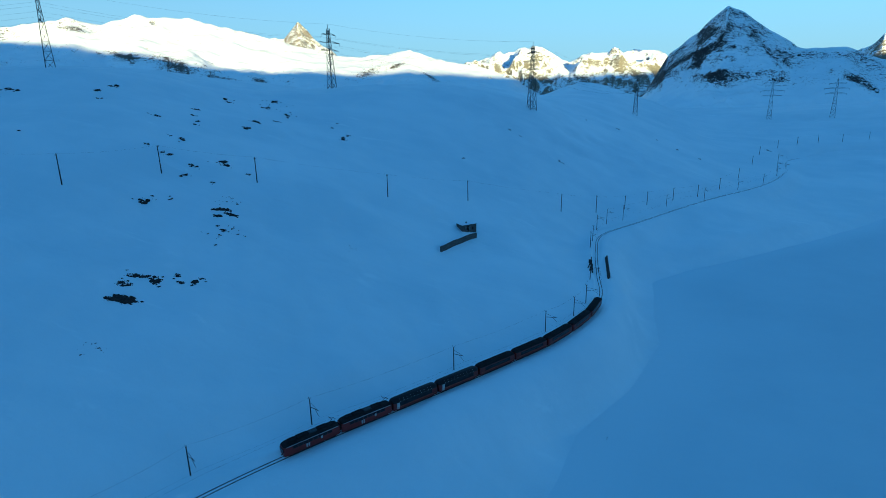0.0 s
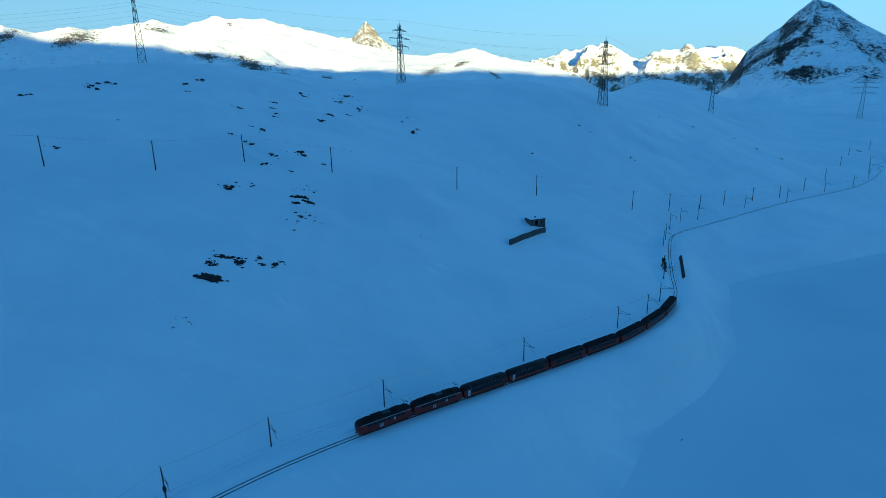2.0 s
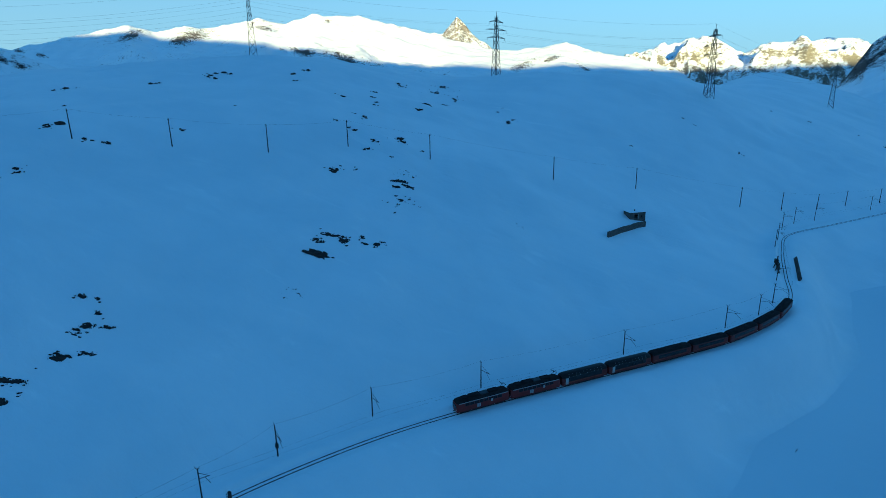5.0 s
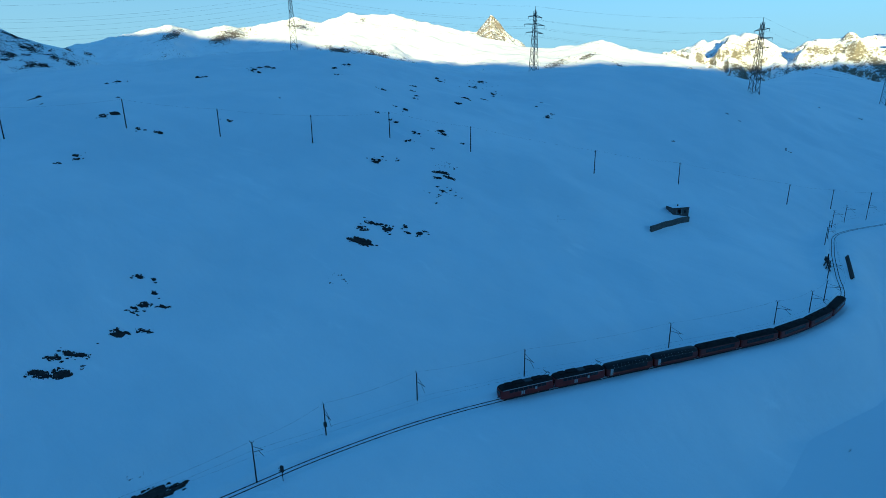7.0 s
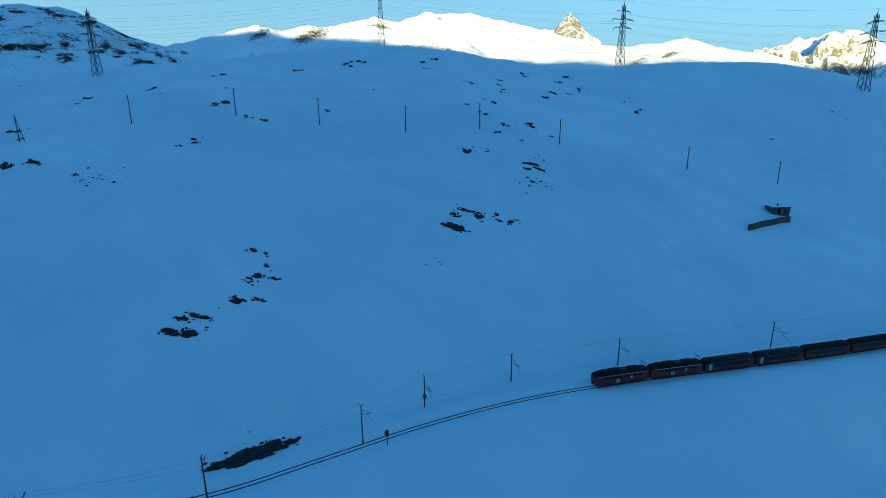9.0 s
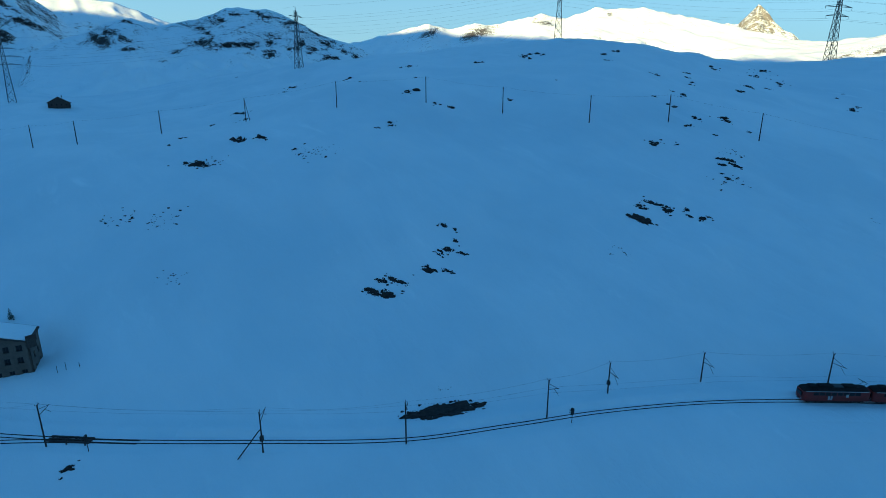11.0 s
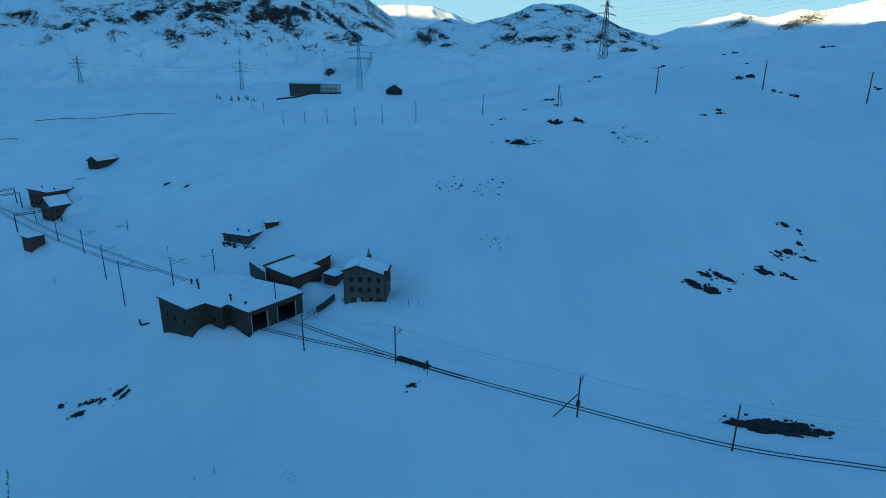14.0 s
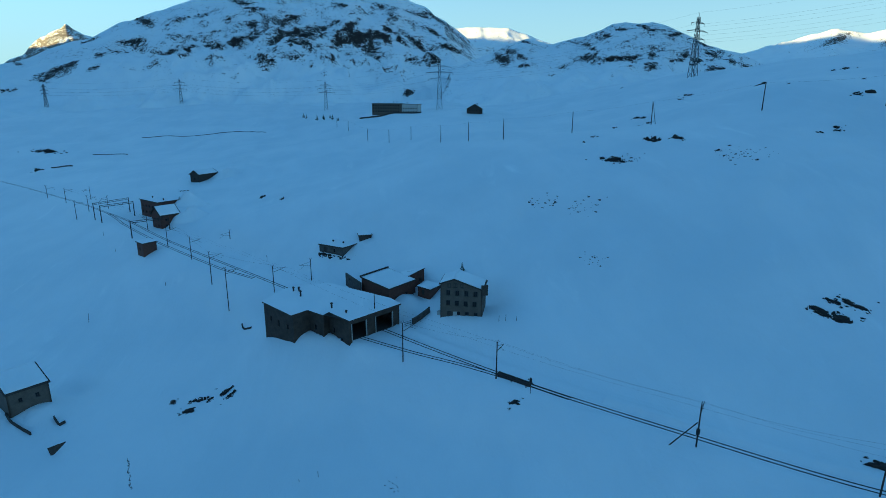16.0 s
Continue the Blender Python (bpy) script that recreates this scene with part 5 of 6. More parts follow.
def snow_drift(x, y, crest, long, wide, turn, seed):
    """A wind-blown heap against a wall: steep and notched on the wall side, running out softly."""
    u, v = np.meshgrid(np.linspace(-1, 1, 29), np.linspace(-1, 1, 21), indexing="ij")
    c, d = math.cos(radians(turn)), math.sin(radians(turn))
    px, py = x + (u * c * long - v * d * wide), y + (u * d * long + v * c * wide)
    base = height(px.ravel(), py.ravel()).reshape(u.shape)
    r = np.hypot(u, v)
    shape = (1 - smooth(r)) ** 0.8 * (1 + 0.25 * lattice_noise(px, py, 3.4, seed) + 0.12 * lattice_noise(px, py, 1.4, seed + 1))
    z = base - 0.15 + np.maximum(0, crest - base.min()) * np.clip(shape, 0, 1.1)
    n, m = u.shape
    idx = np.arange(n * m).reshape(n, m)
    q = np.stack([idx[:-1, :-1], idx[1:, :-1], idx[1:, 1:], idx[:-1, 1:]], -1).reshape(-1, 4)
    q = q[(r.ravel()[q] < 1.0).any(1)]
    keep, back = np.unique(q, return_inverse=True)
    me = bpy.data.meshes.new("snow_drift")
    me.from_pydata(np.stack([px.ravel(), py.ravel(), z.ravel()], 1)[keep].tolist(), [], back.reshape(-1, 4).tolist())
    me.materials.append(SNOW)
    me.shade_smooth()
    tagged(new("snow_drift", me), "wind-blown snow drift heaped against a building", "snow drift", "drifts by the buildings")


for row in ((-293.5, -142.5, -1.4, 12.0, 8.0, 140, 201), (-266.0, -133.2, -2.8, 11.0, 7.0, 137, 205), (-392, -152, 0.9, 14, 9.0, 120, 211)):
    snow_drift(*row)

# the low house by the lake
gabled_house("lakeside_house", (-126.1, -119.6), (-134.1, -128.5), 9.2, -26.8, -20.3, -17.9, PLASTER, "grey plastered lakeside house with a snowy roof", "house",
             [(3.6, 1.1, 0.9, 1, 0.3, 0.7)], 41, roof_over=0.4, snow=0.5, deep=3.5, ridge_at=0.8, chimney=False)
wall_run("yard_wall", [(-121.0, -128.0), (-117.6, -124.6), (-115.2, -121.0), (-112.9, -116.8)], 0.7, 0.35, WEATHERED, "dark curved yard wall in front of the house", "wall")
wall_run("yard_wall", [(-119.2, -115.2), (-117.4, -113.4), (-116.8, -112.7)], 0.9, 0.3, WEATHERED, "short dark fence piece beside the house", "wall")
wall_run("yard_wall", [(-116.7, -112.6), (-117.3, -112.2), (-118.4, -111.7)], 0.7, 0.3, WEATHERED, "short dark fence piece running back to the house", "wall")
bm = bmesh.new()
fin = [(-105.2, -107.9, land(-105.2, -107.9) - 0.4), (-105.6, -108.7, land(-105.6, -108.7) + 1.5), (-107.4, -105.6, land(-107.4, -105.6) + 1.9)]
slab(bm, fin, 0.25)
bmesh.ops.recalc_face_normals(bm, faces=bm.faces[:])
tagged(part("wooden_ramp", bm, WEATHERED), "dark pointed board roof jutting from snow", "roof")

# the station and the small buildings along the line
flat_house("station_building", [(-293.0, -168.0), (-281.0, -154.0), (-290.5, -146.5), (-302.5, -160.5)], -12.0, -0.6, BRICKRED, "two-storey brown station building with a flat snowy roof", "station",
           [(0, (1.5 + 3.4 * k, 2.7 + 3.4 * k, q, q + 1.4), "window") for k in range(5) for q in (4.6, 7.9)] + [(3, (2.0 + 3.5 * k, 3.2 + 3.5 * k, q, q + 1.4), "window") for k in range(3) for q in (4.6, 7.9)], 51, 0.5, 0.8,
           [(-292.0, -161.0, 1.2), (-285.0, -152.5, 1.2)])
gabled_house("signal_house", (-263.0, -149.5), (-257.0, -143.0), 9.0, -9.6, -2.4, 1.0, BRICKRED, "brown gabled railway house with a snowy roof", "house", [(1.2, 1.2, 1.0, 2, 0.15, 0.85), (4.2, 1.2, 1.0, 2, 0.15, 0.85)], 53, chimney=False)
flat_house("trackside_hut", [(-221.5, -138.5), (-217.0, -134.0), (-221.5, -130.5), (-226.0, -135.0)], -15.0, -6.4, BRICKRED, "small brown trackside hut with a snow cap", "hut", [(0, (2.2, 3.2, 5.2, 6.6), "window"), (3, (2.0, 3.0, 5.2, 6.4), "window")], 55, 0.4, 0.5)
gabled_house("hay_barn", (-383.0, -174.5), (-379.0, -167.5), 16.0, -3.5, 1.4, 3.8, WEATHERED, "dark wooden barn on the slope", "barn", [(1.0, 1.4, 1.2, 1, 0.2, 0.8)], 57, chimney=False, side_windows=False)
flat_house("stone_hut", [(-189.5, -58.0), (-183.5, -48.8), (-190.0, -44.2), (-196.0, -53.2)], -6.5, -0.3, STONE, "half-buried rough stone hut on the slope", "hut", [(0, (2.0, 3.4, 3.6, 5.6), "door"), (0, (6.5, 7.4, 4.2, 5.4), "window")], 59, 0.5, 0.5, [(-190.5, -53.0, 0.9), (-188.0, -49.0, 0.8)])
wall_run("yard_wall", [(-157.6, -78.6), (-155.2, -77.4), (-153.2, -74.0)], 0.4, 0.35, WEATHERED, "dark curved wall top showing in the snow behind the depot", "wall")
_z = land(-192.5, -41.5)
pent_house("buried_shed", [(-190.1, -43.3, _z + 0.9), (-191.1, -38.9, _z + 1.0), (-194.9, -39.7, _z + 0.8), (-194.1, -44.1, _z + 0.7)], _z - 2.5, WEATHERED, "low dark shed roof half buried in snow", "shed", 0.15, 37)


def long_hotel():
    """The long three-storey building far up the slope."""
    a, m, b = (-664.0, -65.0), (-653.0, -31.0), (-646.5, -12.0)
    z = land(-655, -38) - 3
    def ring(p, q, d):
        u = Vector((q[0] - p[0], q[1] - p[1])).normalized()
        n = Vector((-u.y, u.x)) * d
        return [p, q, (q[0] + n.x, q[1] + n.y), (p[0] + n.x, p[1] + n.y)]
    wins = [(0, (1.0 + 3.05 * k, 2.6 + 3.05 * k, q, q + 1.7), "window") for k in range(11) for q in (3.8, 7.2, 10.4)]
    flat_house("mountain_hotel", ring(a, m, 12), z, z + 13.2, PLASTER, "long dark three-storey mountain hotel with rows of windows", "hotel", wins, 61, 0.4, 0.6, [(-665, -50, 1.5), (-666, -40, 1.8), (-667, -58, 1.4), (-662, -36, 1.6)])
    wins = [(0, (1.5 + 3.1 * k, 2.9 + 3.1 * k, q, q + 1.5), "window") for k in range(6) for q in (4.0, 7.3)]
    flat_house("hotel_wing", ring((m[0] - 0.5, m[1] + 0.5), b, 12), z, z + 12.6, PALE, "pale plastered wing of the mountain hotel", "hotel", wins, 62, 0.4, 0.6, [(-658, -24, 1.8)])
    wall_run("terrace_wall", [(-654.0, -79.0), (-648.0, -60.0), (-640.0, -32.0), (-634.0, -8.0)], 1.6, 0.8, WEATHERED, "dark terrace wall in front of the hotel", "wall")


long_hotel()
gabled_house("mountain_house", (-540.0, 33.0), (-538.0, 48.0), 11.0, land(-536, 40) - 0.5, land(-536, 40) + 5.2, land(-536, 40) + 9.6, WEATHERED, "dark two-storey house alone on the snow slope", "house", [(1.0, 1.3, 1.2, 4, 0.06, 0.94), (3.4, 1.3, 1.2, 4, 0.06, 0.94)], 63, side_windows=False)

# ruin and wall on the slope above the bend
wall_run("ruined_wall", [(-5.2, 247.8), (-1.5, 257.5), (2.5, 268.0), (6.0, 277.5)], 2.3, 0.7, STONE, "long ruined stone wall on the snow slope", "wall")
flat_house("ruined_hut", [(-1.0, 279.0), (5.0, 284.5), (1.6, 289.0), (-4.6, 283.6)], 3.0, 9.6, STONE, "collapsed stone hut with a gap in its wall", "ruin", [(0, (2.0, 4.4, 4.0, 6.2), "gate"), (0, (5.6, 6.6, 4.4, 5.6), "window")], 65, 0.3, 0.1, [(0.2, 283.4, 0.7)])

# plank parapets beside the rails in the bend
for pts_, lab in (([(65.2, 266.0), (65.9, 282.0), (66.6, 299.0)], "dark plank snow fence along the rails"),):
    p, _ = curve_points(pts_, 3.0)
    fence = empty("snow_fence", (p[0][0], p[0][1], RAIL_Z), label=lab, category="fence")
    for k, (x, y) in enumerate(p):
        bm = bmesh.new()
        beam(bm, (x - p[0][0] - 0.4, y - p[0][1], -1.6), (x - p[0][0] + 1.5, y - p[0][1], 1.3), 0.22)
        part("post", bm, TIMBER, fence)
        if k:
            q = p[k - 1]
            for r in range(5):
                bm = bmesh.new()
                beam(bm, (q[0] - p[0][0] + r * 0.36, q[1] - p[0][1], -0.9 + r * 0.5), (x - p[0][0] + r * 0.36, y - p[0][1], -0.9 + r * 0.5), 0.5, 0.5)
                part("plank", bm, WEATHERED, fence)
trestle = empty("timber_trestle", (59.6, 281.0, RAIL_Z), label="dark timber frame with leaning struts beside the track", category="trestle")
for a, b, w in (((0, 3.5, -1.5), (0, 3.5, 4.6), 0.5), ((0.2, -3.5, -1.5), (0.2, -3.5, 3.4), 0.45), ((-1.8, -7.0, -1.5), (0.1, -1.0, 3.0), 0.4), ((-2.4, -2.0, -1.5), (0.1, 2.8, 3.2), 0.4)):
    bm = bmesh.new()
    beam(bm, a, b, w, w * 0.8)
    part("strut", bm, TIMBER, trestle)
for z in (0.6, 2.2):
    bm = bmesh.new()
    beam(bm, (0.1, -8.0, z), (0.1, 5.5, z), 0.45)
    part("rail_beam", bm, TIMBER, trestle)
bm = bmesh.new()
box(bm, -1.1, 2.2, 1.6, 0.4, 4.4, 3.2)
bmesh.ops.bevel(bm, geom=bm.edges[:], offset=0.15, segments=1, affect="EDGES")
part("switch_box", bm, BLACK, trestle, "dark box on the frame")


# station masts with cross-beams over the tracks
def portal(x0, y0, x1, y1, high):
    top = empty("catenary_portal", (x0, y0, RAIL_Z), label="steel portal spanning the station tracks", category="gantry", group="portals of the station")
    dx, dy = x1 - x0, y1 - y0
    for x, y in ((0, 0), (dx, dy)):
        bm = bmesh.new()
        beam(bm, (x, y, land(x0 + x, y0 + y) - RAIL_Z - 0.5), (x, y, high), 0.36, 0.28)
        part("post", bm, DARK, top)
    for z in (high - 0.9, high - 0.1):
        bm = bmesh.new()
        beam(bm, (0, 0, z), (dx, dy, z), 0.2)
        part("beam", bm, DARK, top)
    bm = bmesh.new()
    for k in range(8):
        a, b = k / 8, (k + 1) / 8
        beam(bm, (dx * a, dy * a, high - (0.9 if k % 2 else 0.1)), (dx * b, dy * b, high - (0.1 if k % 2 else 0.9)), 0.1)
    part("lattice", bm, DARK, top)


portal(-286, -189, -303, -179, 8.0)
portal(-279, -182, -291, -171, 8.0)
portal(-244, -151, -254, -138, 7.0)
for x, y in ((-175, -59), (-221, -100), (-166, -85), (-258, -150), (-296, -204), (-312, -195), (-345, -222), (-352, -252)):
    catenary_mast(x, y, 7.6)


# ---- rocks ----
def rock_on_snow():
    """Dark rock that keeps snow on its flat tops."""
    n = Nodes("dark_rock_with_snow", 0.85, 0, 0.3)
    f = n.noise(1.4, 7, 0.65)
    rock = n.mix(n.ramp(f, 0.3, 0.7), (0.010, 0.009, 0.008), (0.045, 0.038, 0.032))
    top = n.math("ADD", n.up(), n.math("MULTIPLY", n.math("SUBTRACT", n.noise(0.9, 5), 0.5), 0.9))
    n.color(n.mix(n.ramp(top, 0.86, 0.93), rock, (0.82, 0.85, 0.88)))
    n.bump(n.noise(4.0, 7, 0.7), 0.9, 0.25)
    return n.mat


CRAG = rock_on_snow()
BLACKROCK = plain("wet_black_rock", (0.008, 0.007, 0.007), (0.040, 0.033, 0.028), 0.9, 0.8, 0, 0.8, 0.2)


def rock_mass(parent, x, y, turn, length, width, high, seed, thin=0.62):
    """Ragged bedrock that pushes through the snow, with gaps and teeth along its edge."""
    rng = np.random.RandomState(int(seed * 1000) % 100000)
    step = max(0.22, length / 70)
    us, vs = np.arange(-0.65 * length, 0.65 * length, step), np.arange(-0.75 * width, 0.75 * width, step * 0.8)
    u, v = [q.ravel() for q in np.meshgrid(us, vs, indexing="ij")]
    du, dv = rng.uniform(0, 500, 2)
    big = max(1.2, length * 0.16)
    skew = u * 0.55 + v * 0.9
    f = 0.8 * (1 - (u / (length * 0.5)) ** 2 - (v / (width * 0.5)) ** 2) - thin
    f = f + 0.95 * lattice_noise(u + du, v * 1.6 + dv, big, 61) + 0.6 * lattice_noise(skew * 0.5 + du, v * 1.8 - u * 0.7 + dv, big * 0.4, 62) + 0.4 * lattice_noise(u + du, v + dv, big * 0.18, 63)
    px, py = x + u * math.cos(turn) - v * math.sin(turn), y + u * math.sin(turn) + v * math.cos(turn)
    z = height(px, py) + np.clip(f, -0.3, 0.75) * high + np.where(f > 0, 0.12, -0.1) * high * lattice_noise(u, v, step * 2.2, 64)
    n, m = len(us), len(vs)
    idx = np.arange(n * m).reshape(n, m)
    q = np.stack([idx[:-1, :-1], idx[1:, :-1], idx[1:, 1:], idx[:-1, 1:]], -1).reshape(-1, 4)
    q = q[f[q].max(1) > -0.05]
    if not len(q):
        return
    keep, back = np.unique(q, return_inverse=True)
    o = parent.location
    me = bpy.data.meshes.new("rock_mass")
    me.from_pydata(np.stack([px[keep] - o.x, py[keep] - o.y, z[keep] - o.z], 1).tolist(), [], back.reshape(-1, 4).tolist())
    me.materials.append(BLACKROCK)
    ob = new("rock_mass", me)
    ob.parent = parent
    tagged(ob, "ragged black bedrock")


def lump(bm, place, sx, sy, sz, turn, seed):
    """One jagged boulder, flat-sided, sunk into the snow."""
    got = bmesh.ops.create_icosphere(bm, subdivisions=2, radius=1.0)["verts"]
    c, s = math.cos(turn), math.sin(turn)
    off = Vector((seed * 3.7, seed * 1.3, seed * 0.7))
    for v in got:
        p = v.co.copy()
        k = 1 + 0.6 * noise.noise(p * 1.3 + off) + 0.45 * noise.noise(p * 3.1 + off)
        p = p * max(0.35, k)
        p.z = max(p.z, -0.6)
        q = Vector((p.x * sx, p.y * sy, p.z * sz))
        v.co = Vector((q.x * c - q.y * s, q.x * s + q.y * c, q.z)) + place


def rock_piece(parent, place, sx, sy, sz, turn, seed):
    bm = bmesh.new()
    lump(bm, Vector((0, 0, 0)), sx, sy, sz, turn, seed)
    ob = part("rock", bm, CRAG, parent)
    ob.location = place - parent.location
    return ob


def outcrop(x, y, length, count, big, turn=None, high=0.8, label="dark rocks breaking through the snow", flat=0.5):
    """Rocks strewn along the contour of the slope at x, y."""
    rng = random.Random(int(abs(x * 7.3 + y * 3.1) * 10))
    gx, gy = land(x + 3, y) - land(x - 3, y), land(x, y + 3) - land(x, y - 3)
    turn = math.atan2(gx, -gy) if turn is None else math.radians(turn)
    small = label == SMALL
    top = None if small else empty("rock_outcrop", (x, y, land(x, y)), label=label, category="rock", group="rock outcrops on the slope")
    bm = bmesh.new() if small else None
    if not small and big >= 1.0:
        rock_mass(top, x, y, turn, length * 0.95, max(length * flat * 0.55, big * 1.7), 1.15 * big * high, x * 0.37 + y, 0.4 if flat < 0.3 else 0.66)
    for k in range(int(count * 2.4) if small else int(count * (0.2 if flat < 0.3 else 0.6) if big >= 1.0 else count * 1.5) + 1):
        u = rng.uniform(-0.5, 0.5) * length
        v = rng.gauss(0, 0.2 if small else 0.16) * length * (1.0 if small else flat)
        px, py = x + u * math.cos(turn) - v * math.sin(turn), y + u * math.sin(turn) + v * math.cos(turn)
        r = big * (0.16 + 0.84 * rng.random() ** 2.2)
        if small:
            r = big * (0.2 + 0.75 * rng.random() ** 2)
        q = Vector((px, py, land(px, py) - 0.05 * r))
        form = (r * rng.uniform(0.9, 1.6), r * rng.uniform(0.45, 0.75), r * high * rng.uniform(0.6, 1.1), turn + rng.uniform(-0.5, 0.5), rng.uniform(0, 90))
        if small:
            lump(bm, q, *form)
        else:
            rock_piece(top, q, *form)
    if not small:
        bits = bmesh.new()
        for k in range(int(count * (0.8 if flat < 0.3 else 2.8))):
            u, v = rng.gauss(0, 0.36) * length, rng.gauss(0, 0.22) * length * flat
            px, py = x + u * math.cos(turn) - v * math.sin(turn), y + u * math.sin(turn) + v * math.cos(turn)
            r = big * rng.uniform(0.1, 0.34)
            lump(bits, Vector((px, py, land(px, py))) - top.location, r * 1.3, r * 0.8, r * high, rng.uniform(0, 3), rng.uniform(0, 90))
        part("scree", bits, BLACKROCK, top, "small dark fragments of rock")["kind"] = "stuff"
    if small:
        tagged(part("loose_stones", bm, CRAG), label, "stones", kind="stuff")


def rock_slab(parent, x, y, length, width, turn, seed, high=0.8, solid=0.0):
    """A low slab of bedrock with a ragged edge and patches of snow left in its hollows."""
    rng = np.random.RandomState(seed)
    step = max(0.09, length / 64)
    us, vs = np.arange(-0.72 * length, 0.72 * length, step), np.arange(-0.8 * width, 0.8 * width, step)
    u, v = [q.ravel() for q in np.meshgrid(us, vs, indexing="ij")]
    du, dv = rng.uniform(0, 400, 2)
    lean = rng.uniform(0.3, 0.9)
    w, t = u * 0.5 + v * lean, v - u * lean * (0.15 if solid else 0.5)
    size = max(width * 0.55, length * 0.13)
    f = 0.9 * (1 - np.abs(u / (length * 0.54)) ** 2.2 - np.abs(v / (width * 0.54)) ** 2)
    f = f + 0.8 * lattice_noise(w * 0.6 + du, t * 1.5 + dv, size, 61) + 0.75 * lattice_noise(w + du, t * 2.2 + dv, size * 0.42, 62) + 0.5 * lattice_noise(u + du, v + dv, size * 0.19, 63) - 0.42 + solid
    px, py = x + u * math.cos(turn) - v * math.sin(turn), y + u * math.sin(turn) + v * math.cos(turn)
    top = np.clip(f * 1.6, -0.5, 0.55 + 0.2 * lattice_noise(w + du, t + dv, size * 0.5, 65)) * high
    z = height(px, py) + top + np.where(f > 0, 0.10, 0.0) * high * lattice_noise(w, t * 1.7, step * 2.6, 64)
    n, m = len(us), len(vs)
    idx = np.arange(n * m).reshape(n, m)
    q = np.stack([idx[:-1, :-1], idx[1:, :-1], idx[1:, 1:], idx[:-1, 1:]], -1).reshape(-1, 4)
    q = q[f[q].max(1) > -0.06]
    if not len(q):
        return
    keep, back = np.unique(q, return_inverse=True)
    o = parent.location
    me = bpy.data.meshes.new("rock_slab")
    me.from_pydata(np.stack([px[keep] - o.x, py[keep] - o.y, z[keep] - o.z], 1).tolist(), [], back.reshape(-1, 4).tolist())
    me.materials.append(BLACKROCK)
    ob = new("rock_slab", me)
    ob.parent = parent
    tagged(ob, "ragged black bedrock slab")


def ledges(label, turn, slabs, high=0.8, stone=0.36, solid=0.0):
    """One outcrop of several slabs: rows of place, length and width; small stones lie about each."""
    x, y = slabs[0][:2]
    rng = random.Random(int(abs(x * 11 + y * 7)))
    top = empty("rock_outcrop", (x, y, land(x, y)), label=label, category="rock", group="rock outcrops on the slope")
    for px, py, length, width in slabs:
        a = radians(turn) + (rng.uniform(-0.25, 0.25) if solid == 0 else 0.0)
        rock_slab(top, px, py, length * 0.86, width * 0.8, a, rng.randint(0, 9999), high * min(1, 0.4 + width * 0.16), solid)
        for k in range(2 + int(length * (0.5 if stone < 0.5 else 1.0))):
            u, v = rng.uniform(-0.75, 0.75) * length, rng.gauss(0, 0.5) * width
            qx, qy = px + u * math.cos(a) - v * math.sin(a), py + u * math.sin(a) + v * math.cos(a)
            r = rng.uniform(0.12, stone)
            rock_piece(top, Vector((qx, qy, land(qx, qy))), r * 1.5, r * 0.8, r * 0.8, a + rng.uniform(-0.5, 0.5), rng.uniform(0, 90))


SMALL = "scatter of small dark stones in snow"
SLAB = "broad dark rock slab showing through the snow"
ledges(SLAB, 26, [(-76.6, 150.2, 7.6, 3.4)], 1.0, 0.36, 0.2)
ledges("curved band of black rock ledges in the snow", 30, [(-78.8, 161.2, 8.0, 2.2), (-74.5, 161.6, 3.4, 3.0), (-80.7, 155.9, 5.0, 2.0)])
ledges("few upright black stones beside a rock ledge", 40, [(-65.9, 167.6, 2.6, 2.6), (-70.9, 166.9, 2.2, 1.8), (-68.8, 165.2, 1.6, 1.6), (-64.8, 170.2, 1.8, 1.2)])
ledges("cluster of black rocks high on the slope", 30, [(-79.7, 207.7, 7.0, 3.0), (-75.9, 206.8, 5.0, 2.4), (-78.6, 203.2, 3.0, 1.6)])
ledges("small black rocks low in the snow", 30, [(-73.1, 197.0, 2.2, 1.5)])
ledges("long flat dark rock bank beside the railway", 68, [(-63.2, 61.4, 13.5, 4.8), (-66.0, 55.0, 5.5, 2.2), (-60.2, 68.6, 4.5, 1.8)], 0.7, 0.36, 0.28)
ledges("two dark rock ledges with a snow strip between", 40, [(-96.6, 69.6, 5.0, 3.4), (-99.3, 66.4, 4.2, 2.6), (-98.7, 73.9, 6.0, 1.5), (-101.2, 70.2, 3.2, 1.3)])
ledges("narrow dark rock ledges in the snow", 42, [(-97.2, 83.3, 5.4, 2.4), (-93.9, 87.4, 3.8, 1.7)])
ledges("scattered dark rock heads in the snow", 36, [(-100.2, 92.1, 3.4, 2.4), (-100.4, 89.5, 2.6, 2.2), (-97.0, 94.8, 2.6, 1.2), (-101.7, 96.1, 1.8, 2.0)])
ledges("small dark rock heads above a ledge", 30, [(-108.2, 96.9, 2.4, 1.8), (-105.0, 98.6, 1.2, 1.0)])
ledges("black rocks in the snow below the depot", 100, [(-124.0, -81.2, 6.0, 2.8), (-119.6, -82.0, 3.4, 2.2), (-122.8, -77.6, 2.0, 1.1)])
ledges("dark ring of rocks with snow inside", 110, [(-123.5, -73.4, 3.6, 2.0), (-121.4, -72.2, 3.4, 1.6)], 1.1)
ledges("single dark stone in the snow", 86, [(-124.4, -88.0, 1.7, 1.7)], 1.2)
ledges("flat dark stone beside the railway", 86, [(-92.2, -3.7, 3.0, 1.1)])
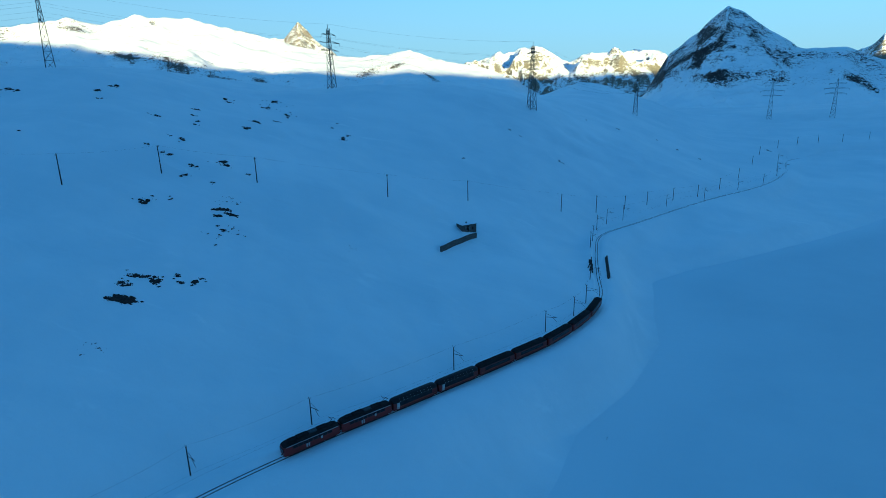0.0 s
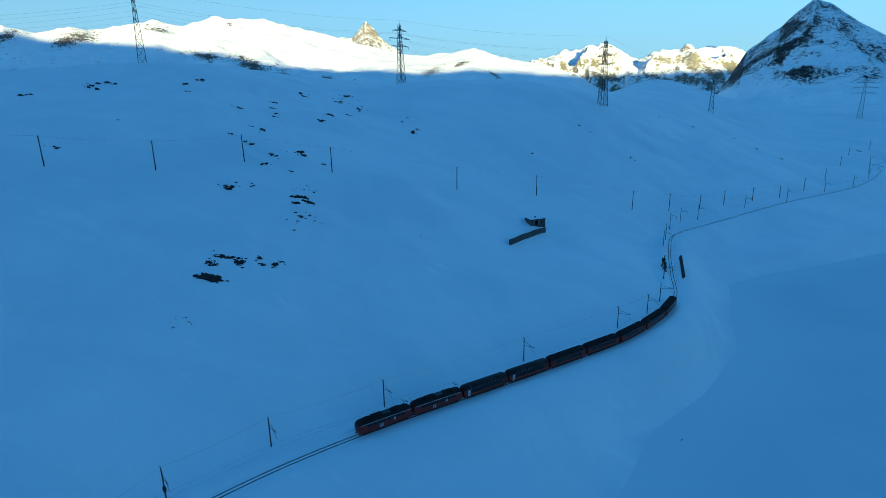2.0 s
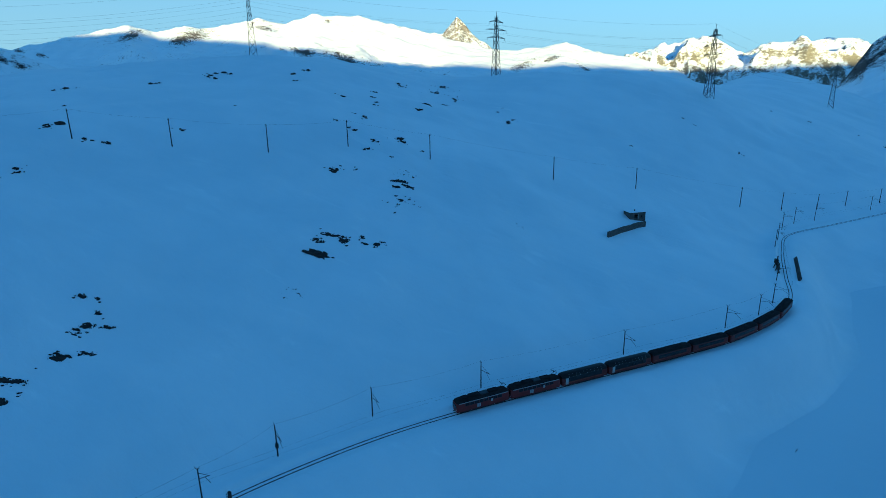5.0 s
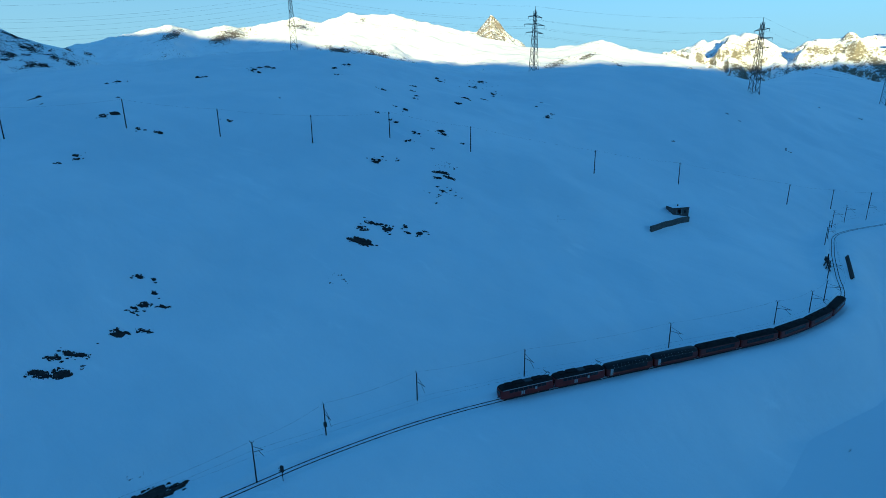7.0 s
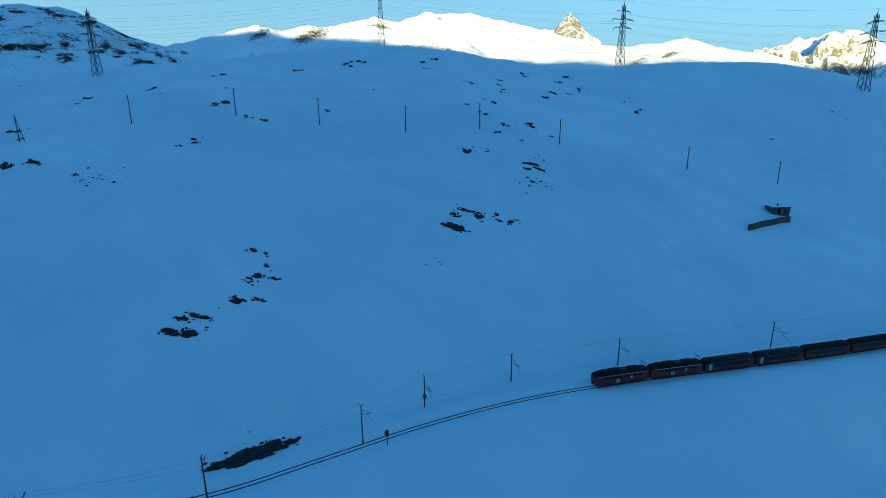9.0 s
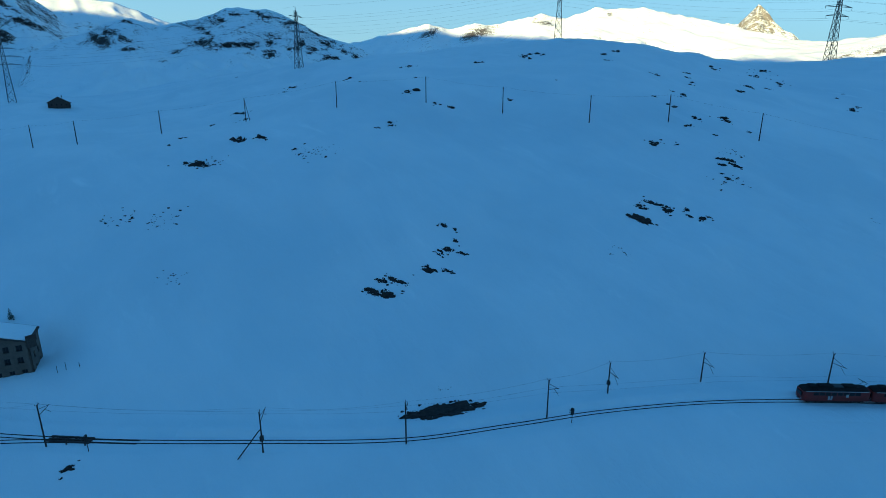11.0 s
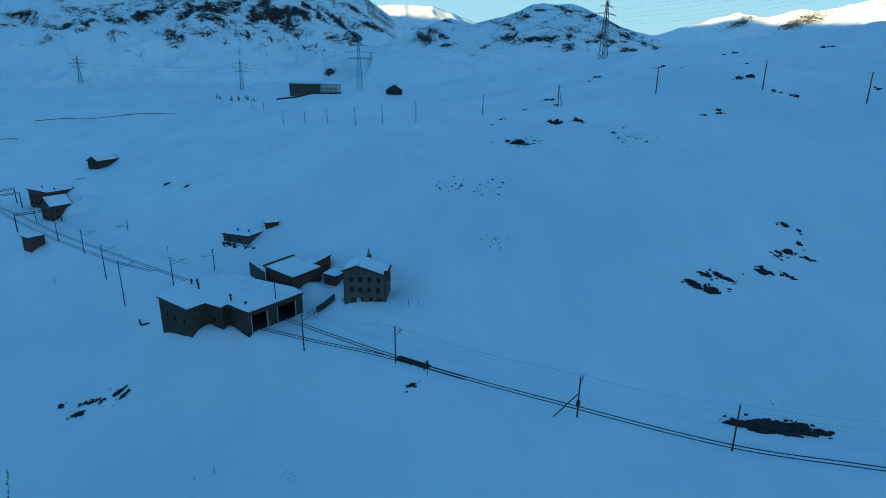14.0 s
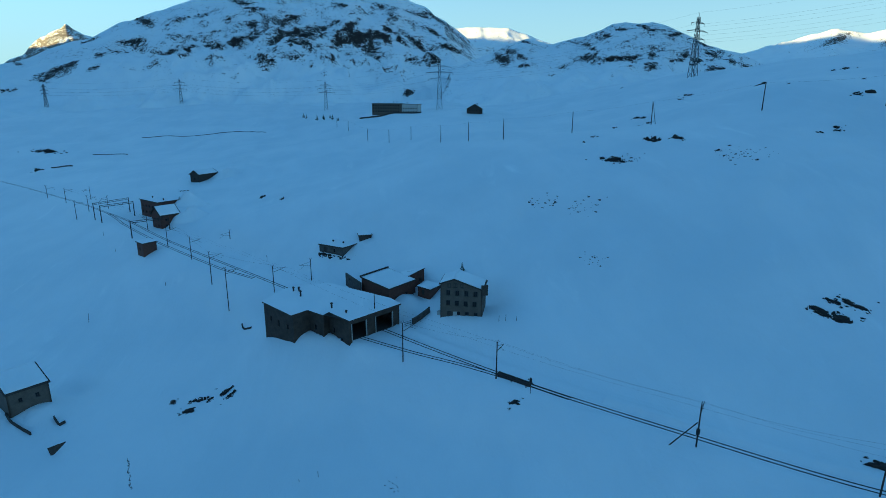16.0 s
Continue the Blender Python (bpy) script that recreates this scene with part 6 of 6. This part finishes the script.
outcrop(-72, 195, 13, 9, 0.6, label=SMALL)
outcrop(-34, 218, 6, 4, 0.35, label=SMALL)
outcrop(-71, 132, 6, 7, 0.35, label=SMALL)
outcrop(-67, 65, 4, 4, 0.3, label=SMALL)
outcrop(-194, 51, 12, 12, 1.3)
outcrop(-190, 56, 10, 8, 0.6, label=SMALL)
outcrop(-163, 85, 16, 14, 0.5, label=SMALL)
outcrop(-180, 23, 11, 16, 0.5, label=SMALL)
outcrop(-166, 33, 11, 16, 0.5, label=SMALL)
outcrop(-138, 27, 8, 12, 0.4, label=SMALL)
outcrop(-186.5, -56.0, 8, 6, 1.0)
outcrop(-183.0, -49.0, 6, 5, 0.8)
outcrop(-297, -105, 7, 5, 1.5)
outcrop(-269, -88, 5, 4, 1.3)
outcrop(-82, -29, 4, 6, 0.35, label=SMALL)
outcrop(-582, -389, 34, 14, 3.0)
outcrop(-498, -348, 18, 4, 2.6)
outcrop(-354, -169, 7, 6, 0.9)

outcrop(-82, 215, 9, 8, 0.6, label=SMALL)
outcrop(-72, 195, 13, 9, 0.6, label=SMALL)
outcrop(-204, 71, 7, 6, 1.5, None, 1.1, flat=0.8)
outcrop(-196, 77, 5, 5, 1.5, None, 1.1, flat=0.8)
# far up the slopes: place and width
FAR_ROCKS = [(-234, 57, 3.2), (-226, 50, 2), (-296, 102, 11.8), (-270, 97, 7.4), (-280, 83, 3.2), (-173, 80, 3.8), (-173, 121, 5.8), (-172, 115, 2.3), (-184, 152, 3.9), (-201, 149, 6.8), (-290, 213, 11.5), (-230, 174, 2.5), (-309, 177, 7.6), (-237, 145, 2.1), (-382, 173, 15.5), (-585, 201, 5.2), (-368, 160, 4.3), (-255, 241, 7.4), (-245, 271, 9.6), (-204, 297, 5.3), (-169, 214, 1.7), (-172, 185, 4.1), (-178, 157, 5.7), (-154, 275, 5), (-151, 301, 4.2), (-143, 293, 4.1), (-124, 252, 5.3), (-129, 234, 2.8), (-120, 232, 5.5), (-104, 231, 4)]
FAR_ROCKS += [(-103, 222, 3.9), (-98, 243, 8.8), (-93, 224, 1.8), (-103, 198, 7.2), (-98, 203, 2.4), (-153, 396, 17.6), (-129, 368, 8.9), (-129, 325, 9.1), (-84, 354, 5.6), (-97, 370, 2), (-89, 244, 3.3), (-208, 311, 6.2), (-191, 284, 3.5), (-244, 281, 9.7), (-140, 285, 3.2), (-130, 252, 2.9), (-149, 380, 20.5), (-127, 348, 3.7), (-172, 368, 10.3), (-161, 320, 4.4), (-123, 307, 6.6), (-83, 343, 7), (-96, 360, 1.8), (8, 441, 2.5), (16, 439, 1.3), (69, 591, 2.3), (101, 603, 3.5), (141, 626, 2.5), (160, 619, 4.3), (180, 613, 4.3)]
FAR_ROCKS += [(44, 431, 4.2), (276, 717, 8.9), (277, 674, 9.9), (-16, 374, 2.2)]
def strew(x, y, wide):
    """Boulders strewn over a patch far up the slope, one or two larger than the rest."""
    rng = random.Random(int(abs(x * 13 + y * 5)))
    lone = wide < 6.5
    top = empty("rock_outcrop", (x, y, land(x, y)), label="dark rock head standing in the snow" if lone else "strewn dark rocks breaking through the snow", category="rock", group="rock outcrops on the slope")
    way = math.atan2(y, x - 20) - math.pi / 2
    for k in range(4 + int(wide * (0.7 if lone else 0.85))):
        u, v = (0.0, 0.0) if k == 0 else (rng.gauss(0, 0.27) * wide, rng.gauss(0, 0.26) * wide)
        px, py = x + u * math.cos(way) - v * math.sin(way), y + u * math.sin(way) + v * math.cos(way)
        r = min(1.3, wide * 0.21) if k < (2 if lone else 3) else rng.uniform(0.2, 0.55)
        r *= rng.uniform(0.55, 0.95)
        rock_piece(top, Vector((px, py, land(px, py) - 0.1 * r)), r * rng.uniform(1.0, 1.6), r * rng.uniform(0.7, 1.0), r * rng.uniform(0.6, 1.0), way + rng.uniform(-0.4, 0.4), rng.uniform(0, 90))


for row in FAR_ROCKS:
    strew(*row)

# stray stones
outcrop(-168, 84, 12, 10, 0.45, label=SMALL)


def crags(name, seed, spots):
    """Rock bands on a mountain, where the ray of a bearing and a height angle meets it. spots: rows of bearing, angle, width."""
    from mathutils.bvhtree import BVHTree
    ob = bpy.data.objects[name]
    tree = BVHTree.FromPolygons([v.co for v in ob.data.vertices], [p.vertices for p in ob.data.polygons])
    eye = Vector((20, 0, 60))
    rng = random.Random(seed)
    for az, el, wide, tall, slant in spots:
        a, top = math.radians(az), None
        size = math.radians(wide) * (950 if name == "mountain_crag_hill" else 1300)
        for k in range(3 + int(wide * 7)):
            u, v = rng.uniform(-0.8, 0.8) * wide, rng.uniform(-0.6, 0.6) * tall
            b, h = math.radians(az - u), math.radians(el + v - slant * u)
            way = Vector((-math.sin(b) * math.cos(h), math.cos(b) * math.cos(h), math.sin(h)))
            hit, nrm, _i, _d = tree.ray_cast(eye, way)
            if hit is None:
                continue
            r = min(size, 16) * 0.17 * (0.35 + 0.65 * rng.random() ** 1.5)
            if top is None:
                top = empty("crag", hit, label="dark crag standing out of the mountain snow", category="rock", group="crags on the mountains")
            rock_piece(top, hit - way * r * 0.1, r * rng.uniform(0.9, 2.0), r * rng.uniform(0.6, 1.0), r * rng.uniform(0.4, 0.9), a + rng.uniform(-0.9, 0.9), rng.uniform(0, 90))


crags("mountain_crag_hill", 5, HILL_ROCKS)
crags("mountain_broad_face", 6, FACE_ROCKS)
crags("mountain_shaded_peak", 7, PEAK_ROCKS)


# ---- small things ----
def stake(x, y, high, lean=0.0):
    bm = bmesh.new()
    z = land(x, y)
    beam(bm, (x, y, z - 0.4), (x + lean * high, y, z + high), 0.14, 0.1, 6)
    beam(bm, (x - 0.22 + lean * high * 0.8, y, z + high * 0.8), (x + 0.22 + lean * high * 0.8, y, z + high * 0.8), 0.07)
    tagged(part("snow_stake", bm, TIMBER), "thin dark marker stake standing in the snow", "stake", "marker stakes")


for x, y, h, l in ((58.7, 175, 1.9, 0.5), (40.5, 142.4, 2.2, 0.15), (40.4, 136.7, 1.4, 0), (-177.4, -137.1, 3.4, -0.15), (-88.9, -44.6, 1.5, 0), (-88.6, -48.5, 0.7, 0), (-124.4, 0.1, 1.9, 0.1), (-122.6, 2.6, 1.3, 0.3), (-124.9, -1.6, 1.7, 0), (-260, -172, 2.2, 0), (-236, -155, 1.8, 0.1), (-150, -24.0, 2.0, 0), (-196, -79, 2.2, 0), (-190, -115, 1.8, 0)):
    stake(x, y, h, l)


def conifer(x, y, high, seed, label):
    """A small spruce: a tapered trunk and whorls of drooping clumps."""
    z = land(x, y) - 0.2
    rng = random.Random(seed)
    top = empty("conifer", (x, y, z), rng.uniform(0, 360), label, "tree", "small conifers")
    bm = bmesh.new()
    beam(bm, (0, 0, 0), (0, 0, high), 0.16 * high / 4, 0.04, 7)
    part("trunk", bm, TIMBER, top)
    bm = bmesh.new()
    for k in range(60):
        u = (k + 0.5) / 60
        r = high * 0.26 * (1 - u) ** 0.8 * rng.uniform(0.6, 1.15)
        a = k * 2.4
        p = Vector((math.cos(a) * r, math.sin(a) * r, high * (0.12 + 0.86 * u) - r * 0.25))
        q = Vector((math.cos(a) * r * 0.15, math.sin(a) * r * 0.15, high * (0.14 + 0.86 * u)))
        w = high * 0.07 * (1.1 - u)
        side = Vector((-math.sin(a), math.cos(a), 0)) * w
        vs = [bm.verts.new(c) for c in (q, p + side - Vector((0, 0, w * 0.5)), p * 1.08, p - side - Vector((0, 0, w * 0.5)), p + Vector((0, 0, w * 0.7)))]
        for f in ((0, 1, 4), (0, 4, 3), (1, 2, 4), (4, 2, 3)):
            bm.faces.new([vs[i] for i in f])
    part("crown", bm, NEEDLES, top, "dark green needles dusted with snow")


NEEDLES = plain("dark_spruce_needles", (0.012, 0.028, 0.016), (0.035, 0.06, 0.035), 3, 0.8)
conifer(-155.4, -8.5, 3.4, 1, "small snow-dusted spruce behind the stone house")
conifer(-287.8, -145.5, 5.0, 2, "small spruce beside the station building")
for k, (x, y, h) in enumerate(((-700, -116, 7), (-712, -128, 6), (-735, -140, 8), (-742, -133, 6), (-762, -158, 6), (-690, -108, 5), (-770, -163, 7), (-725, -122, 5))):
    conifer(x, y, h, 10 + k, "dark spruce on the far snow slope")

# far road cut, its shadow line built as a dark strip; walls by the lake
wall_run("dark_road_line", [(-665, -330), (-672, -280), (-678, -235), (-682, -193)], 0.45, 1.2, STONE, "dark stone strip in place of the shadow line of a far road cut", "wall")
wall_run("dark_road_line", [(-566, -335), (-564, -316), (-561, -298)], 0.5, 0.8, STONE, "low dark wall by the lake shore", "wall")
wall_run("dark_road_line", [(-511, -343), (-507, -330), (-505, -320)], 1.0, 0.8, WEATHERED, "short dark wall by the lake shore", "wall")


def ski_marks():
    """A short broken line of tracks pressed into the snow."""
    bm = bmesh.new()
    rng = random.Random(4)
    x, y = -102.2, -89.4
    for k in range(40):
        z = land(x, y)
        r = rng.uniform(0.10, 0.26)
        lump(bm, Vector((x, y, z - 0.02)), r, r * 0.6, 0.07, rng.uniform(0, 3), k)
        x, y = x + 0.26 + rng.uniform(-0.15, 0.15), y + 0.16 + rng.uniform(-0.2, 0.2)
    tagged(part("trodden_line", bm, ROCK), "thin dark broken line across the snow", "track", kind="stuff")


ski_marks()
